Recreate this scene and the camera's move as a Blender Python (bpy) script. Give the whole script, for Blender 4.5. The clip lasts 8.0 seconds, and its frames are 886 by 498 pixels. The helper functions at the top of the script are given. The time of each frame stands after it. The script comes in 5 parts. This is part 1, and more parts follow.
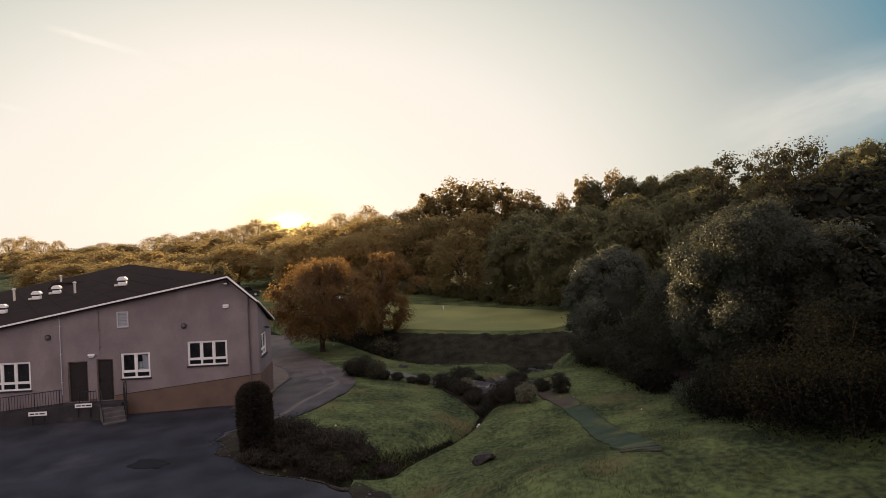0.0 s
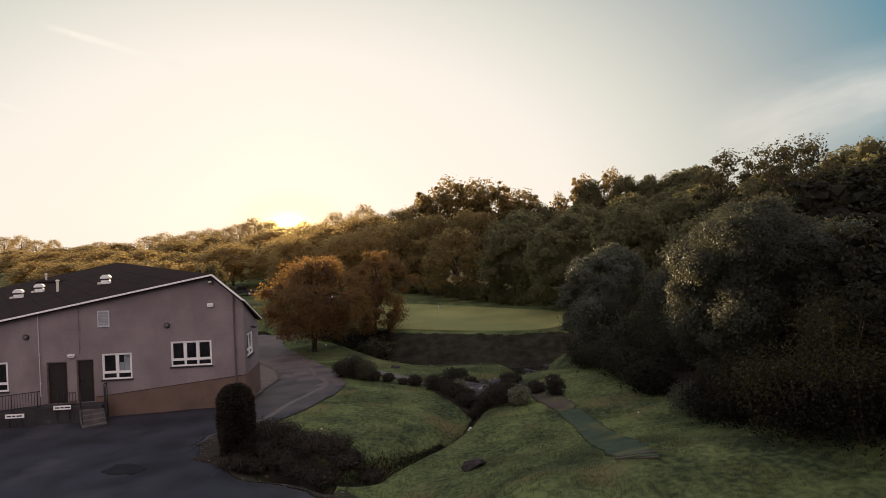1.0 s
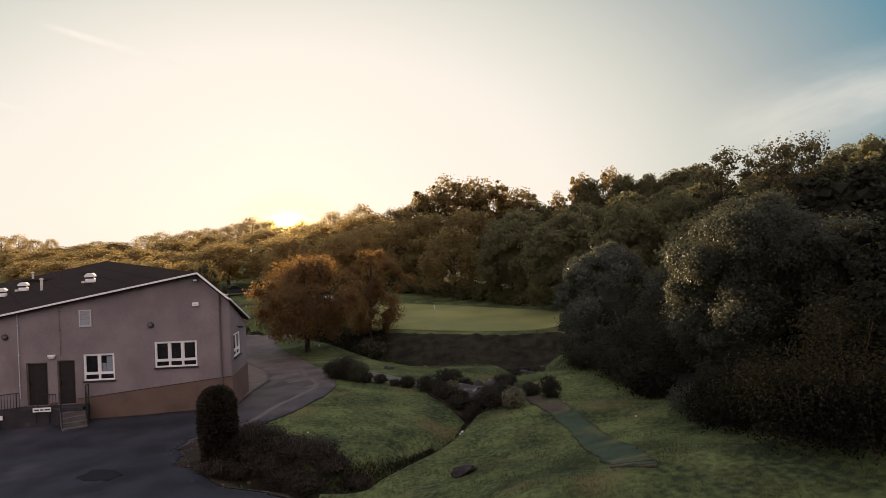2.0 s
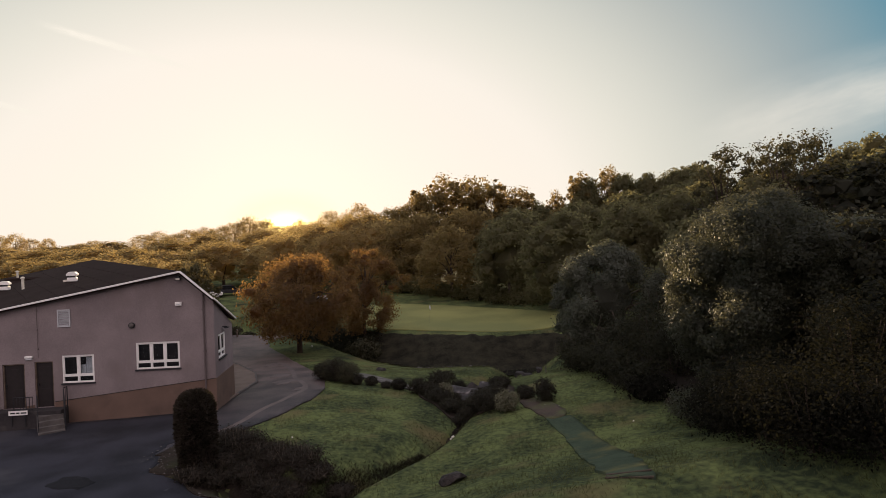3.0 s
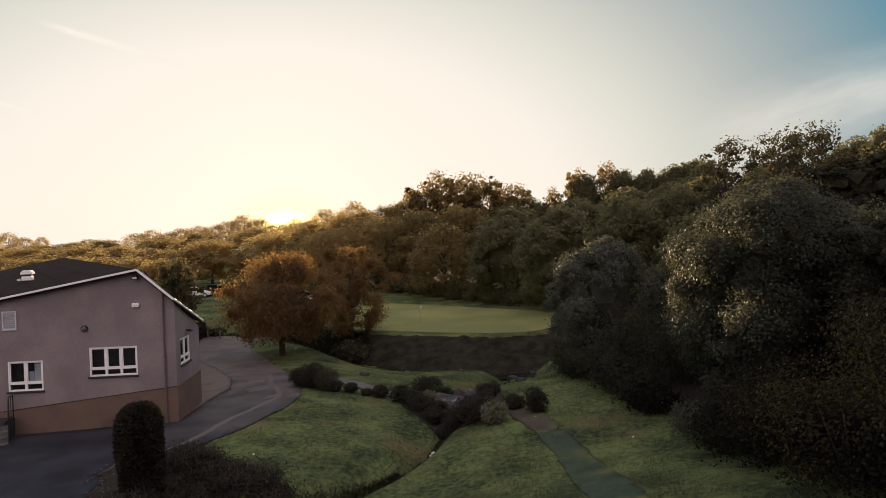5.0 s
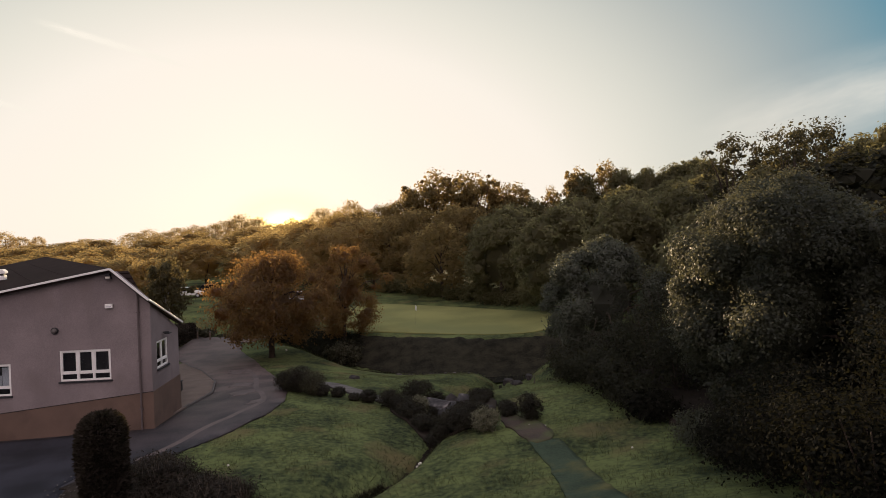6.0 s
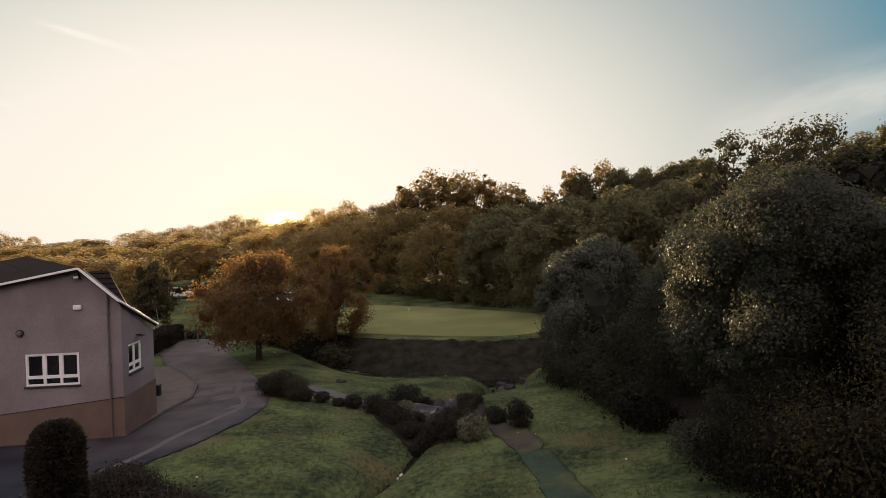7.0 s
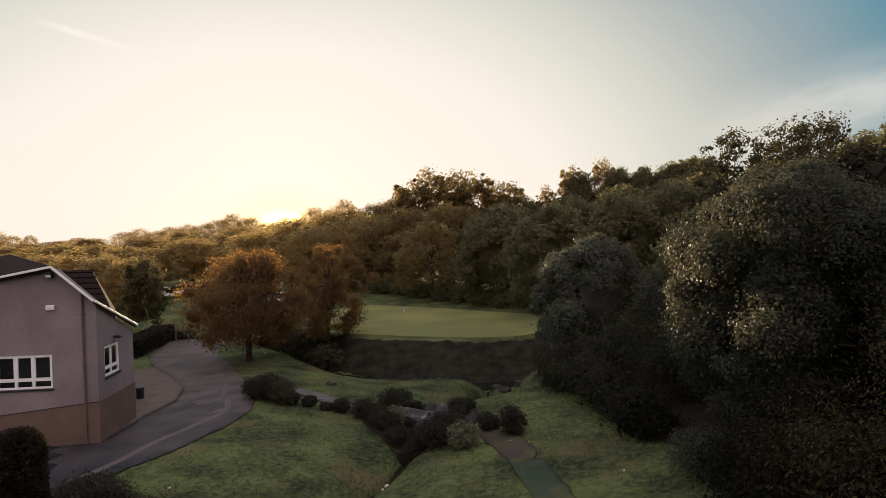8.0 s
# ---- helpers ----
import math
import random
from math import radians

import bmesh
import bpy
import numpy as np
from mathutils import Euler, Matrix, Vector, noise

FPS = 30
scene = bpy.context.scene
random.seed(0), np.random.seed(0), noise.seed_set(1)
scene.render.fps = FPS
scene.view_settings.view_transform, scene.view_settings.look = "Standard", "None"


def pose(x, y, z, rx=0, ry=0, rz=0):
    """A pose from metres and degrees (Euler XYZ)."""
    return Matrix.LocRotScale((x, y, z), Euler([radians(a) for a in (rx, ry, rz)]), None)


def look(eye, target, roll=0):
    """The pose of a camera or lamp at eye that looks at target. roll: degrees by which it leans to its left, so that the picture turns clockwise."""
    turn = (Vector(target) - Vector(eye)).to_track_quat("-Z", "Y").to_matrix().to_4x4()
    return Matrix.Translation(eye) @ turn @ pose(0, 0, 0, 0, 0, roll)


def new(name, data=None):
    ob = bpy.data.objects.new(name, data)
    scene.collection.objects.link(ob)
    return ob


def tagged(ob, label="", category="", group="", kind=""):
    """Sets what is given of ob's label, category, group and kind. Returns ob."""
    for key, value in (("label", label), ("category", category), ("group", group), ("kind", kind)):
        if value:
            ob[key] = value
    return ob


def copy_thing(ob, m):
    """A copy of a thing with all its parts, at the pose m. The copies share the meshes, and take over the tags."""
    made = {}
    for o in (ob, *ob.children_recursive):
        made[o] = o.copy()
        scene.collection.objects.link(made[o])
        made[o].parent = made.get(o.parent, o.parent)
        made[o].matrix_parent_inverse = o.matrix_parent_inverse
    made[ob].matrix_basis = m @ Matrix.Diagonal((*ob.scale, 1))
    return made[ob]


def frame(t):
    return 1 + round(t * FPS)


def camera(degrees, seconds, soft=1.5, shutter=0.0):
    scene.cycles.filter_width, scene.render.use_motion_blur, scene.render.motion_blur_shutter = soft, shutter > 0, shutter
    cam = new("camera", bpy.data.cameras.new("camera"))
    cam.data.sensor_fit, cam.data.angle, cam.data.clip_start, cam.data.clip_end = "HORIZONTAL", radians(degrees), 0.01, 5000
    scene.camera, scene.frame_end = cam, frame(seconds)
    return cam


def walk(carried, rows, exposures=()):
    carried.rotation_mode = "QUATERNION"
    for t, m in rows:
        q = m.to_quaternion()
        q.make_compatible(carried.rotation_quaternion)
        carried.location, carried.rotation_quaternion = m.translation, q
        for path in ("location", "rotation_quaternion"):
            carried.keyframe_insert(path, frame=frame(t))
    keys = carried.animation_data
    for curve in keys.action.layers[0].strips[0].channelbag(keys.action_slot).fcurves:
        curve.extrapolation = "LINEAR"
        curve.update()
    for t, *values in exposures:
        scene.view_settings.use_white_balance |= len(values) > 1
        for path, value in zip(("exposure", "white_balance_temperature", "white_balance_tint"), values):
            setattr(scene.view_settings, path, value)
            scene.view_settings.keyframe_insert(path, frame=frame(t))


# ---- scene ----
cam = camera(72.0, 8.0, 0.65)
# seconds, eye x y z, yaw to the left, pitch up, roll
PATH = [
    (0.0, 0.000, 0.000, 8.200, -5.062, -0.984, -2.003),
    (0.5, 0.174, 0.474, 8.127, -5.167, -0.995, -1.966),
    (1.0, 0.415, 0.890, 8.052, -5.225, -0.997, -1.907),
    (1.5, 0.630, 1.299, 7.990, -5.253, -0.996, -1.858),
    (3.0, 1.283, 2.669, 7.783, -5.340, -0.971, -1.759),
    (3.5, 1.533, 3.204, 7.742, -5.376, -1.014, -1.734),
    (4.0, 1.743, 3.797, 7.691, -5.405, -1.024, -1.762),
    (4.5, 1.979, 4.382, 7.647, -5.434, -1.058, -1.742),
    (6.0, 2.736, 6.245, 7.494, -5.504, -1.056, -1.687),
    (6.5, 3.054, 6.808, 7.442, -5.588, -1.003, -1.606),
    (7.0, 3.338, 7.364, 7.381, -5.646, -0.973, -1.591),
    (7.5, 3.554, 7.842, 7.339, -5.687, -0.978, -1.510),
    (8.0, 3.766, 8.360, 7.299, -5.725, -0.979, -1.458),
]


def aim(x, y, z, yaw, pitch, roll):
    a, b = radians(yaw), radians(pitch)
    way = Vector((-math.sin(a) * math.cos(b), math.cos(a) * math.cos(b), math.sin(b)))
    return look((x, y, z), Vector((x, y, z)) + way, roll)


walk(cam, [(t, aim(*row)) for t, *row in PATH])

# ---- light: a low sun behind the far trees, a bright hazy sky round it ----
SUN_AZ, SUN_EL = -9.0, 5.2
a_, e_ = radians(SUN_AZ), radians(SUN_EL)
SUN_DIR = Vector((math.sin(a_) * math.cos(e_), math.cos(a_) * math.cos(e_), math.sin(e_)))


def build_world():
    w = bpy.data.worlds.new("dawn_sky")
    scene.world = w
    w.use_nodes = True
    nt = w.node_tree
    nt.nodes.clear()
    n, l = nt.nodes.new, nt.links.new
    sky = n("ShaderNodeTexSky")
    sky.sky_type, sky.sun_disc = "NISHITA", False
    sky.sun_elevation, sky.sun_rotation = radians(SUN_EL), radians(SUN_AZ)
    sky.air_density, sky.dust_density, sky.ozone_density = 1.0, 1.5, 1.5
    base = n("ShaderNodeBackground")
    base.inputs["Strength"].default_value = SKY_STRENGTH
    l(sky.outputs[0], base.inputs["Color"])
    # the haze round the sun, by the angle from it
    tc = n("ShaderNodeTexCoord")
    nrm = n("ShaderNodeVectorMath")
    nrm.operation = "NORMALIZE"
    wide = n("ShaderNodeVectorMath")
    wide.operation = "MULTIPLY"
    wide.inputs[1].default_value = (0.6, 1, 1)
    l(tc.outputs["Generated"], wide.inputs[0])
    l(wide.outputs[0], nrm.inputs[0])
    dot = n("ShaderNodeVectorMath")
    dot.operation = "DOT_PRODUCT"
    dot.inputs[1].default_value = Vector(HAZE_DIR).normalized()
    l(nrm.outputs[0], dot.inputs[0])
    ang = n("ShaderNodeMath")
    ang.operation = "ARCCOSINE"
    l(dot.outputs["Value"], ang.inputs[0])
    ramp = n("ShaderNodeMapRange")
    ramp.inputs["From Min"].default_value, ramp.inputs["From Max"].default_value = 0.0, math.pi
    l(ang.outputs[0], ramp.inputs["Value"])
    col = n("ShaderNodeValToRGB")
    col.color_ramp.interpolation = "LINEAR"
    stops = HAZE
    while len(col.color_ramp.elements) < len(stops):
        col.color_ramp.elements.new(0.5)
    for el, (p, c) in zip(col.color_ramp.elements, stops):
        el.position, el.color = p, (*c, 1)
    l(ramp.outputs[0], col.inputs[0])
    haze = n("ShaderNodeBackground")
    haze.inputs["Strength"].default_value = 1.0
    l(col.outputs[0], haze.inputs["Color"])
    add = n("ShaderNodeAddShader")
    l(base.outputs[0], add.inputs[0])
    l(haze.outputs[0], add.inputs[1])
    out = n("ShaderNodeOutputWorld")
    l(add.outputs[0], out.inputs["Surface"])


SKY_STRENGTH = 0.005
HAZE_DIR = (SUN_DIR.x * 0.6, SUN_DIR.y, 0.03)
HAZE = [(0.0, (9.0, 6.2, 2.2)), (0.004, (5.0, 3.4, 1.0)), (0.0085, (1.3, 1.02, 0.68)), (0.02, (0.96, 0.875, 0.78)), (0.088, (0.94, 0.865, 0.775)), (0.111, (0.8, 0.765, 0.675)), (0.130, (0.67, 0.66, 0.59)), (0.153, (0.49, 0.51, 0.48)), (0.172, (0.35, 0.41, 0.42)), (0.191, (0.23, 0.34, 0.385)), (0.214, (0.09, 0.26, 0.355)), (0.27, (0.22, 0.32, 0.42)), (0.38, (0.72, 0.74, 0.84)), (0.52, (0.98, 0.9, 0.94)), (0.75, (1.04, 0.86, 0.88)), (1.0, (1.04, 0.84, 0.86))]
build_world()
sun = new("sun", bpy.data.lights.new("sun", "SUN"))
sun.data.energy, sun.data.angle, sun.data.color = 7.0, radians(0.6), (1.0, 0.74, 0.44)
sun.matrix_world = look((0, 0, 0), -SUN_DIR)
scene.view_settings.exposure = 0.0


# ---- materials ----
def material(name, base, dark=None, scale=6.0, rough=0.85, bump=0.3, fine=60.0, metal=0.0, contrast=(0.35, 0.7), transmit=None, stain=None, island=0.0, spec=0.3, run=1.0, onward=None):
    """Two scales of noise between two base colours, grain relief, optional light through thin leaves."""
    m = bpy.data.materials.new(name)
    m.use_nodes = True
    nt = m.node_tree
    nt.nodes.clear()
    n, l = nt.nodes.new, nt.links.new
    dark = dark or tuple(c * 0.6 for c in base)
    tc = n("ShaderNodeTexCoord")
    big, small = n("ShaderNodeTexNoise"), n("ShaderNodeTexNoise")
    big.inputs["Scale"].default_value, big.inputs["Detail"].default_value = scale, 5
    small.inputs["Scale"].default_value, small.inputs["Detail"].default_value = fine, 3
    for t in (big, small):
        l(tc.outputs["Object"], t.inputs["Vector"])
    mixf = n("ShaderNodeMath")
    mixf.operation = "MULTIPLY_ADD"
    mixf.inputs[1].default_value = 0.45
    sc = n("ShaderNodeMath")
    sc.operation = "MULTIPLY"
    sc.inputs[1].default_value = 0.6
    l(big.outputs["Fac"], sc.inputs[0])
    l(small.outputs["Fac"], mixf.inputs[0])
    l(sc.outputs[0], mixf.inputs[2])
    rng = n("ShaderNodeMapRange")
    rng.inputs["From Min"].default_value, rng.inputs["From Max"].default_value = contrast
    l(mixf.outputs[0], rng.inputs["Value"])
    mix = n("ShaderNodeMix")
    mix.data_type = "RGBA"
    mix.inputs["A"].default_value, mix.inputs["B"].default_value = (*dark, 1), (*base, 1)
    l(rng.outputs[0], mix.inputs["Factor"])
    colour = mix.outputs["Result"]
    if onward:
        # a second pair of colours further along y, with an uneven change between the two
        sep, warp, way, second, join = n("ShaderNodeSeparateXYZ"), n("ShaderNodeMath"), n("ShaderNodeMapRange"), n("ShaderNodeMix"), n("ShaderNodeMix")
        l(tc.outputs["Object"], sep.inputs[0])
        warp.operation, warp.inputs[1].default_value = "MULTIPLY_ADD", 9.0
        l(big.outputs["Fac"], warp.inputs[0])
        l(sep.outputs["Y"], warp.inputs[2])
        way.inputs["From Min"].default_value, way.inputs["From Max"].default_value = onward[2] + 4.5, onward[3] + 4.5
        l(warp.outputs[0], way.inputs["Value"])
        second.data_type = join.data_type = "RGBA"
        second.inputs["A"].default_value, second.inputs["B"].default_value = (*onward[1], 1), (*onward[0], 1)
        l(rng.outputs[0], second.inputs["Factor"])
        l(way.outputs[0], join.inputs["Factor"])
        l(colour, join.inputs["A"])
        l(second.outputs["Result"], join.inputs["B"])
        colour = join.outputs["Result"]
    if stain:
        st = n("ShaderNodeTexNoise")
        st.inputs["Scale"].default_value, st.inputs["Detail"].default_value = stain[1], 4
        mp = n("ShaderNodeMapping")
        mp.inputs["Scale"].default_value = (1, 1, run)
        l(tc.outputs["Object"], mp.inputs["Vector"])
        l(mp.outputs[0], st.inputs["Vector"])
        sr = n("ShaderNodeMapRange")
        sr.inputs["From Min"].default_value, sr.inputs["From Max"].default_value = stain[2], stain[2] + 0.18
        l(st.outputs["Fac"], sr.inputs["Value"])
        m2 = n("ShaderNodeMix")
        m2.data_type = "RGBA"
        m2.inputs["B"].default_value = (*stain[0], 1)
        l(sr.outputs[0], m2.inputs["Factor"])
        l(colour, m2.inputs["A"])
        colour = m2.outputs["Result"]
    if island:
        geo = n("ShaderNodeNewGeometry")
        hsv = n("ShaderNodeHueSaturation")
        ir = n("ShaderNodeMapRange")
        ir.inputs["To Min"].default_value, ir.inputs["To Max"].default_value = 1 - island, 1 + island
        l(geo.outputs["Random Per Island"], ir.inputs["Value"])
        l(ir.outputs[0], hsv.inputs["Value"])
        l(colour, hsv.inputs["Color"])
        colour = hsv.outputs[0]
    p = n("ShaderNodeBsdfPrincipled")
    p.inputs["Roughness"].default_value, p.inputs["Metallic"].default_value = rough, metal
    p.inputs["Specular IOR Level"].default_value = spec
    l(colour, p.inputs["Base Color"])
    if bump:
        b = n("ShaderNodeBump")
        b.inputs["Strength"].default_value, b.inputs["Distance"].default_value = bump, 0.02
        l(mixf.outputs[0], b.inputs["Height"])
        l(b.outputs[0], p.inputs["Normal"])
    shader = p.outputs[0]
    if transmit:
        tr = n("ShaderNodeBsdfTranslucent")
        tr.inputs["Color"].default_value = (*transmit, 1)
        ms = n("ShaderNodeMixShader")
        ms.inputs[0].default_value = 0.55
        l(shader, ms.inputs[1])
        l(tr.outputs[0], ms.inputs[2])
        shader = ms.outputs[0]
    out = n("ShaderNodeOutputMaterial")
    l(shader, out.inputs["Surface"])
    return m


def glass_material(name, tint=(0.02, 0.022, 0.025), clear=False):
    m = bpy.data.materials.new(name)
    m.use_nodes = True
    p = m.node_tree.nodes["Principled BSDF"]
    p.inputs["Base Color"].default_value = (*tint, 1)
    p.inputs["Roughness"].default_value = 0.03
    p.inputs["IOR"].default_value = 1.5
    p.inputs["Transmission Weight"].default_value = 1.0 if clear else 0.0
    return m


GRASS = material("grass", (0.119, 0.141, 0.053), (0.025, 0.034, 0.018), 0.45, 0.95, 1.0, 5.0, contrast=(0.4, 0.63), stain=((0.128, 0.106, 0.05), 0.4, 0.55), spec=0.08)
GREEN = material("mown_green", (0.235, 0.23, 0.088), (0.15, 0.156, 0.062), 0.16, 0.95, 0.2, 30.0, contrast=(0.42, 0.6), stain=((0.17, 0.18, 0.075), 0.09, 0.5), spec=0.1)
TARMAC = material("tarmac", (0.036, 0.033, 0.041), (0.016, 0.0152, 0.0195), 0.5, 0.72, 0.5, 22.0, contrast=(0.42, 0.6), spec=0.35, onward=((0.126, 0.092, 0.085), (0.052, 0.039, 0.038), 28.0, 42.0))
CARPARK = material("car_park_tarmac", (0.028, 0.028, 0.038), (0.0105, 0.0108, 0.015), 0.55, 0.82, 0.9, 34.0, contrast=(0.44, 0.58), stain=((0.046, 0.044, 0.052), 0.34, 0.55), spec=0.25)
REPAIR = material("tar_repair", (0.014, 0.014, 0.017), (0.008, 0.008, 0.01), 2.0, 0.85, 0.6, 24.0, spec=0.2)
LITTER = material("litter_verge", (0.044, 0.034, 0.027), (0.016, 0.013, 0.011), 1.4, 0.95, 1.0, 18.0, contrast=(0.4, 0.62), stain=((0.04, 0.044, 0.022), 0.9, 0.52), spec=0.1)
SLAB = material("slab_stone", (0.062, 0.054, 0.055), (0.018, 0.016, 0.0165), 2.4, 0.75, 1.0, 14.0, contrast=(0.4, 0.6), stain=((0.26, 0.235, 0.225), 2.2, 0.6), spec=0.3)
TRACK = material("worn_tarmac", (0.15, 0.117, 0.113), (0.08, 0.063, 0.062), 0.9, 0.75, 0.5, 20.0, spec=0.3)
DULL = material("stained_concrete", (0.05, 0.044, 0.046), (0.02, 0.018, 0.02), 1.2, 0.9, 0.6, 30.0, stain=((0.09, 0.078, 0.074), 1.6, 0.6))
GRAVEL = material("gravel_verge", (0.185, 0.14, 0.118), (0.115, 0.088, 0.075), 1.2, 0.95, 0.8, 40.0)
ROUGHCAST = material("roughcast", (0.28, 0.234, 0.238), (0.185, 0.153, 0.158), 0.5, 0.95, 0.7, 26.0, contrast=(0.38, 0.64), stain=((0.2, 0.163, 0.162), 0.8, 0.5), spec=0.08, run=0.5)
PLINTH = material("plinth_paint", (0.175, 0.115, 0.09), (0.115, 0.077, 0.062), 0.8, 0.9, 0.4, 40.0, stain=((0.085, 0.06, 0.05), 0.6, 0.54))
ROOF = material("roof_felt", (0.034, 0.024, 0.022), (0.02, 0.0145, 0.0135), 0.9, 1.0, 0.5, 35.0, stain=((0.037, 0.027, 0.023), 0.5, 0.6), spec=0.03)
WHITE = material("white_paint", (0.88, 0.86, 0.84), (0.78, 0.76, 0.74), 3.0, 0.5, 0.08, 40.0)
GREYWHITE = material("louvre_paint", (0.56, 0.57, 0.6), (0.46, 0.47, 0.5), 3.0, 0.6, 0.1, 40.0)
# Door paint and tyres; also painted shade behind windows and along the drip line.
NEARBLACK = material("near_black_paint", (0.024, 0.018, 0.018), (0.014, 0.011, 0.011), 4.0, 0.6, 0.1, 50.0)
DARKMETAL = material("dark_metal", (0.05, 0.05, 0.055), (0.025, 0.025, 0.028), 5.0, 0.55, 0.1, 60.0, metal=0.6)
CONCRETE = material("concrete", (0.15, 0.135, 0.13), (0.07, 0.062, 0.06), 2.0, 0.9, 0.5, 40.0)
STONE = material("stone", (0.055, 0.047, 0.046), (0.017, 0.015, 0.015), 2.2, 0.8, 1.0, 12.0, contrast=(0.38, 0.62), stain=((0.11, 0.1, 0.085), 1.6, 0.64), spec=0.2)
PALE = material("pale_stone", (0.72, 0.68, 0.6), (0.5, 0.46, 0.4), 6.0, 0.7, 0.5, 30.0)
BARK = material("bark", (0.085, 0.06, 0.045), (0.03, 0.022, 0.017), 3.0, 0.95, 1.0, 30.0)
BIRCH = material("birch_bark", (0.5, 0.46, 0.42), (0.14, 0.12, 0.11), 4.0, 0.9, 0.6, 18.0)
WOOD = material("weathered_wood", (0.19, 0.142, 0.108), (0.085, 0.063, 0.05), 4.0, 0.9, 0.6, 40.0)
SOIL = material("soil", (0.045, 0.035, 0.028), (0.018, 0.0145, 0.012), 1.6, 0.95, 1.0, 25.0, spec=0.1)
EARTHPATH = material("earth_path", (0.078, 0.057, 0.044), (0.038, 0.029, 0.024), 1.0, 0.95, 0.7, 16.0, stain=((0.075, 0.08, 0.036), 1.1, 0.5))
WATER = glass_material("water", (0.012, 0.012, 0.01))
PANE = glass_material("window_glass", (0.86, 0.9, 0.92), True)
CARGLASS = glass_material("car_glass", (0.012, 0.012, 0.014))
TEEMAT = material("tee_matting", (0.052, 0.072, 0.047), (0.034, 0.048, 0.032), 1.1, 0.95, 0.6, 14.0, contrast=(0.4, 0.62), stain=((0.1, 0.1, 0.045), 0.9, 0.5), spec=0.1)
SCRUB = material("bank_scrub", (0.034, 0.031, 0.021), (0.0117, 0.01105, 0.00845), 1.1, 0.95, 1.0, 9.0, contrast=(0.4, 0.62), spec=0.05)
RAILWOOD = material("pale_rail_timber", (0.36, 0.27, 0.23), (0.2, 0.15, 0.125), 4.0, 0.85, 0.4, 40.0)
PIPE = material("painted_pipe", (0.14, 0.11, 0.11), (0.09, 0.072, 0.072), 3.0, 0.8, 0.1, 40.0)
TUFT_DARK = material("scrub_stems", (0.04, 0.042, 0.022), (0.014, 0.0135, 0.009), 1.0, 0.8, 0.0, 4.0, transmit=(0.035, 0.03, 0.012), island=0.5)
LEAF = material("leaf_green", (0.064, 0.068, 0.044), (0.026, 0.028, 0.019), 0.5, 0.5, 0.0, 3.0, transmit=(0.12, 0.115, 0.065), island=0.5, spec=0.35)
LEAF_GREY = material("leaf_grey_green", (0.125, 0.13, 0.1), (0.07, 0.073, 0.058), 0.5, 0.55, 0.0, 3.0, transmit=(0.14, 0.14, 0.08), island=0.35, spec=0.3)
LEAF_HILL = material("leaf_hillside", (0.128, 0.118, 0.064), (0.07, 0.065, 0.038), 0.35, 0.75, 0.0, 1.5, transmit=(0.28, 0.25, 0.11), island=0.16, spec=0.15)
LEAF_LACE = material("leaf_crest", (0.05, 0.047, 0.03), (0.026, 0.025, 0.017), 0.5, 0.7, 0.0, 2.0, transmit=(0.1, 0.085, 0.035), island=0.3, spec=0.2)
# Deep shade under the trees is put into this darker leaf colour.
LEAF_SHADE = material("leaf_shade_dark", (0.028, 0.0272, 0.0205), (0.0145, 0.014, 0.011), 0.5, 0.85, 0.0, 3.0, transmit=(0.016, 0.015, 0.008), island=0.5, spec=0.06)
LEAF_EDGE = material("leaf_wood_edge", (0.05, 0.05, 0.034), (0.026, 0.026, 0.019), 0.5, 0.75, 0.0, 3.0, transmit=(0.05, 0.045, 0.02), island=0.45, spec=0.15)
LEAF_BIRCH = material("leaf_birch", (0.085, 0.078, 0.042), (0.05, 0.046, 0.026), 0.5, 0.7, 0.0, 3.0, transmit=(0.2, 0.15, 0.06), island=0.3)
# Next four: glow and haze towards the sun are put into the leaf colours.
LEAF_GLOW = material("leaf_hill_glow", (0.13, 0.108, 0.052), (0.075, 0.064, 0.033), 0.3, 0.75, 0.0, 1.5, transmit=(0.46, 0.32, 0.12), island=0.12, spec=0.12)
LEAF_HAZE = material("leaf_far_haze", (0.17, 0.145, 0.075), (0.12, 0.105, 0.055), 0.2, 0.8, 0.0, 2.0, transmit=(0.72, 0.52, 0.23), island=0.15)
LEAF_SUN = material("leaf_sun_glow", (0.14, 0.112, 0.055), (0.095, 0.078, 0.038), 0.3, 0.7, 0.0, 3.0, transmit=(0.66, 0.46, 0.17), island=0.12)
LEAF_BANK = material("leaf_bank_glow", (0.075, 0.055, 0.03), (0.04, 0.03, 0.018), 0.5, 0.6, 0.0, 3.0, transmit=(0.45, 0.24, 0.07), island=0.25)
LEAF_SHRUB = material("leaf_shrub", (0.0624, 0.0559, 0.0403), (0.0273, 0.0247, 0.0182), 1.5, 0.7, 0.0, 6.0, transmit=(0.045, 0.038, 0.02), island=0.4)
LEAF_MID = material("leaf_olive_shrub", (0.12, 0.112, 0.07), (0.06, 0.056, 0.036), 1.5, 0.7, 0.0, 6.0, transmit=(0.07, 0.06, 0.03), island=0.4)
LEAF_PALE = material("leaf_pale", (0.34, 0.32, 0.22), (0.12, 0.114, 0.075), 1.5, 0.7, 0.0, 6.0, transmit=(0.13, 0.12, 0.065), island=0.5)
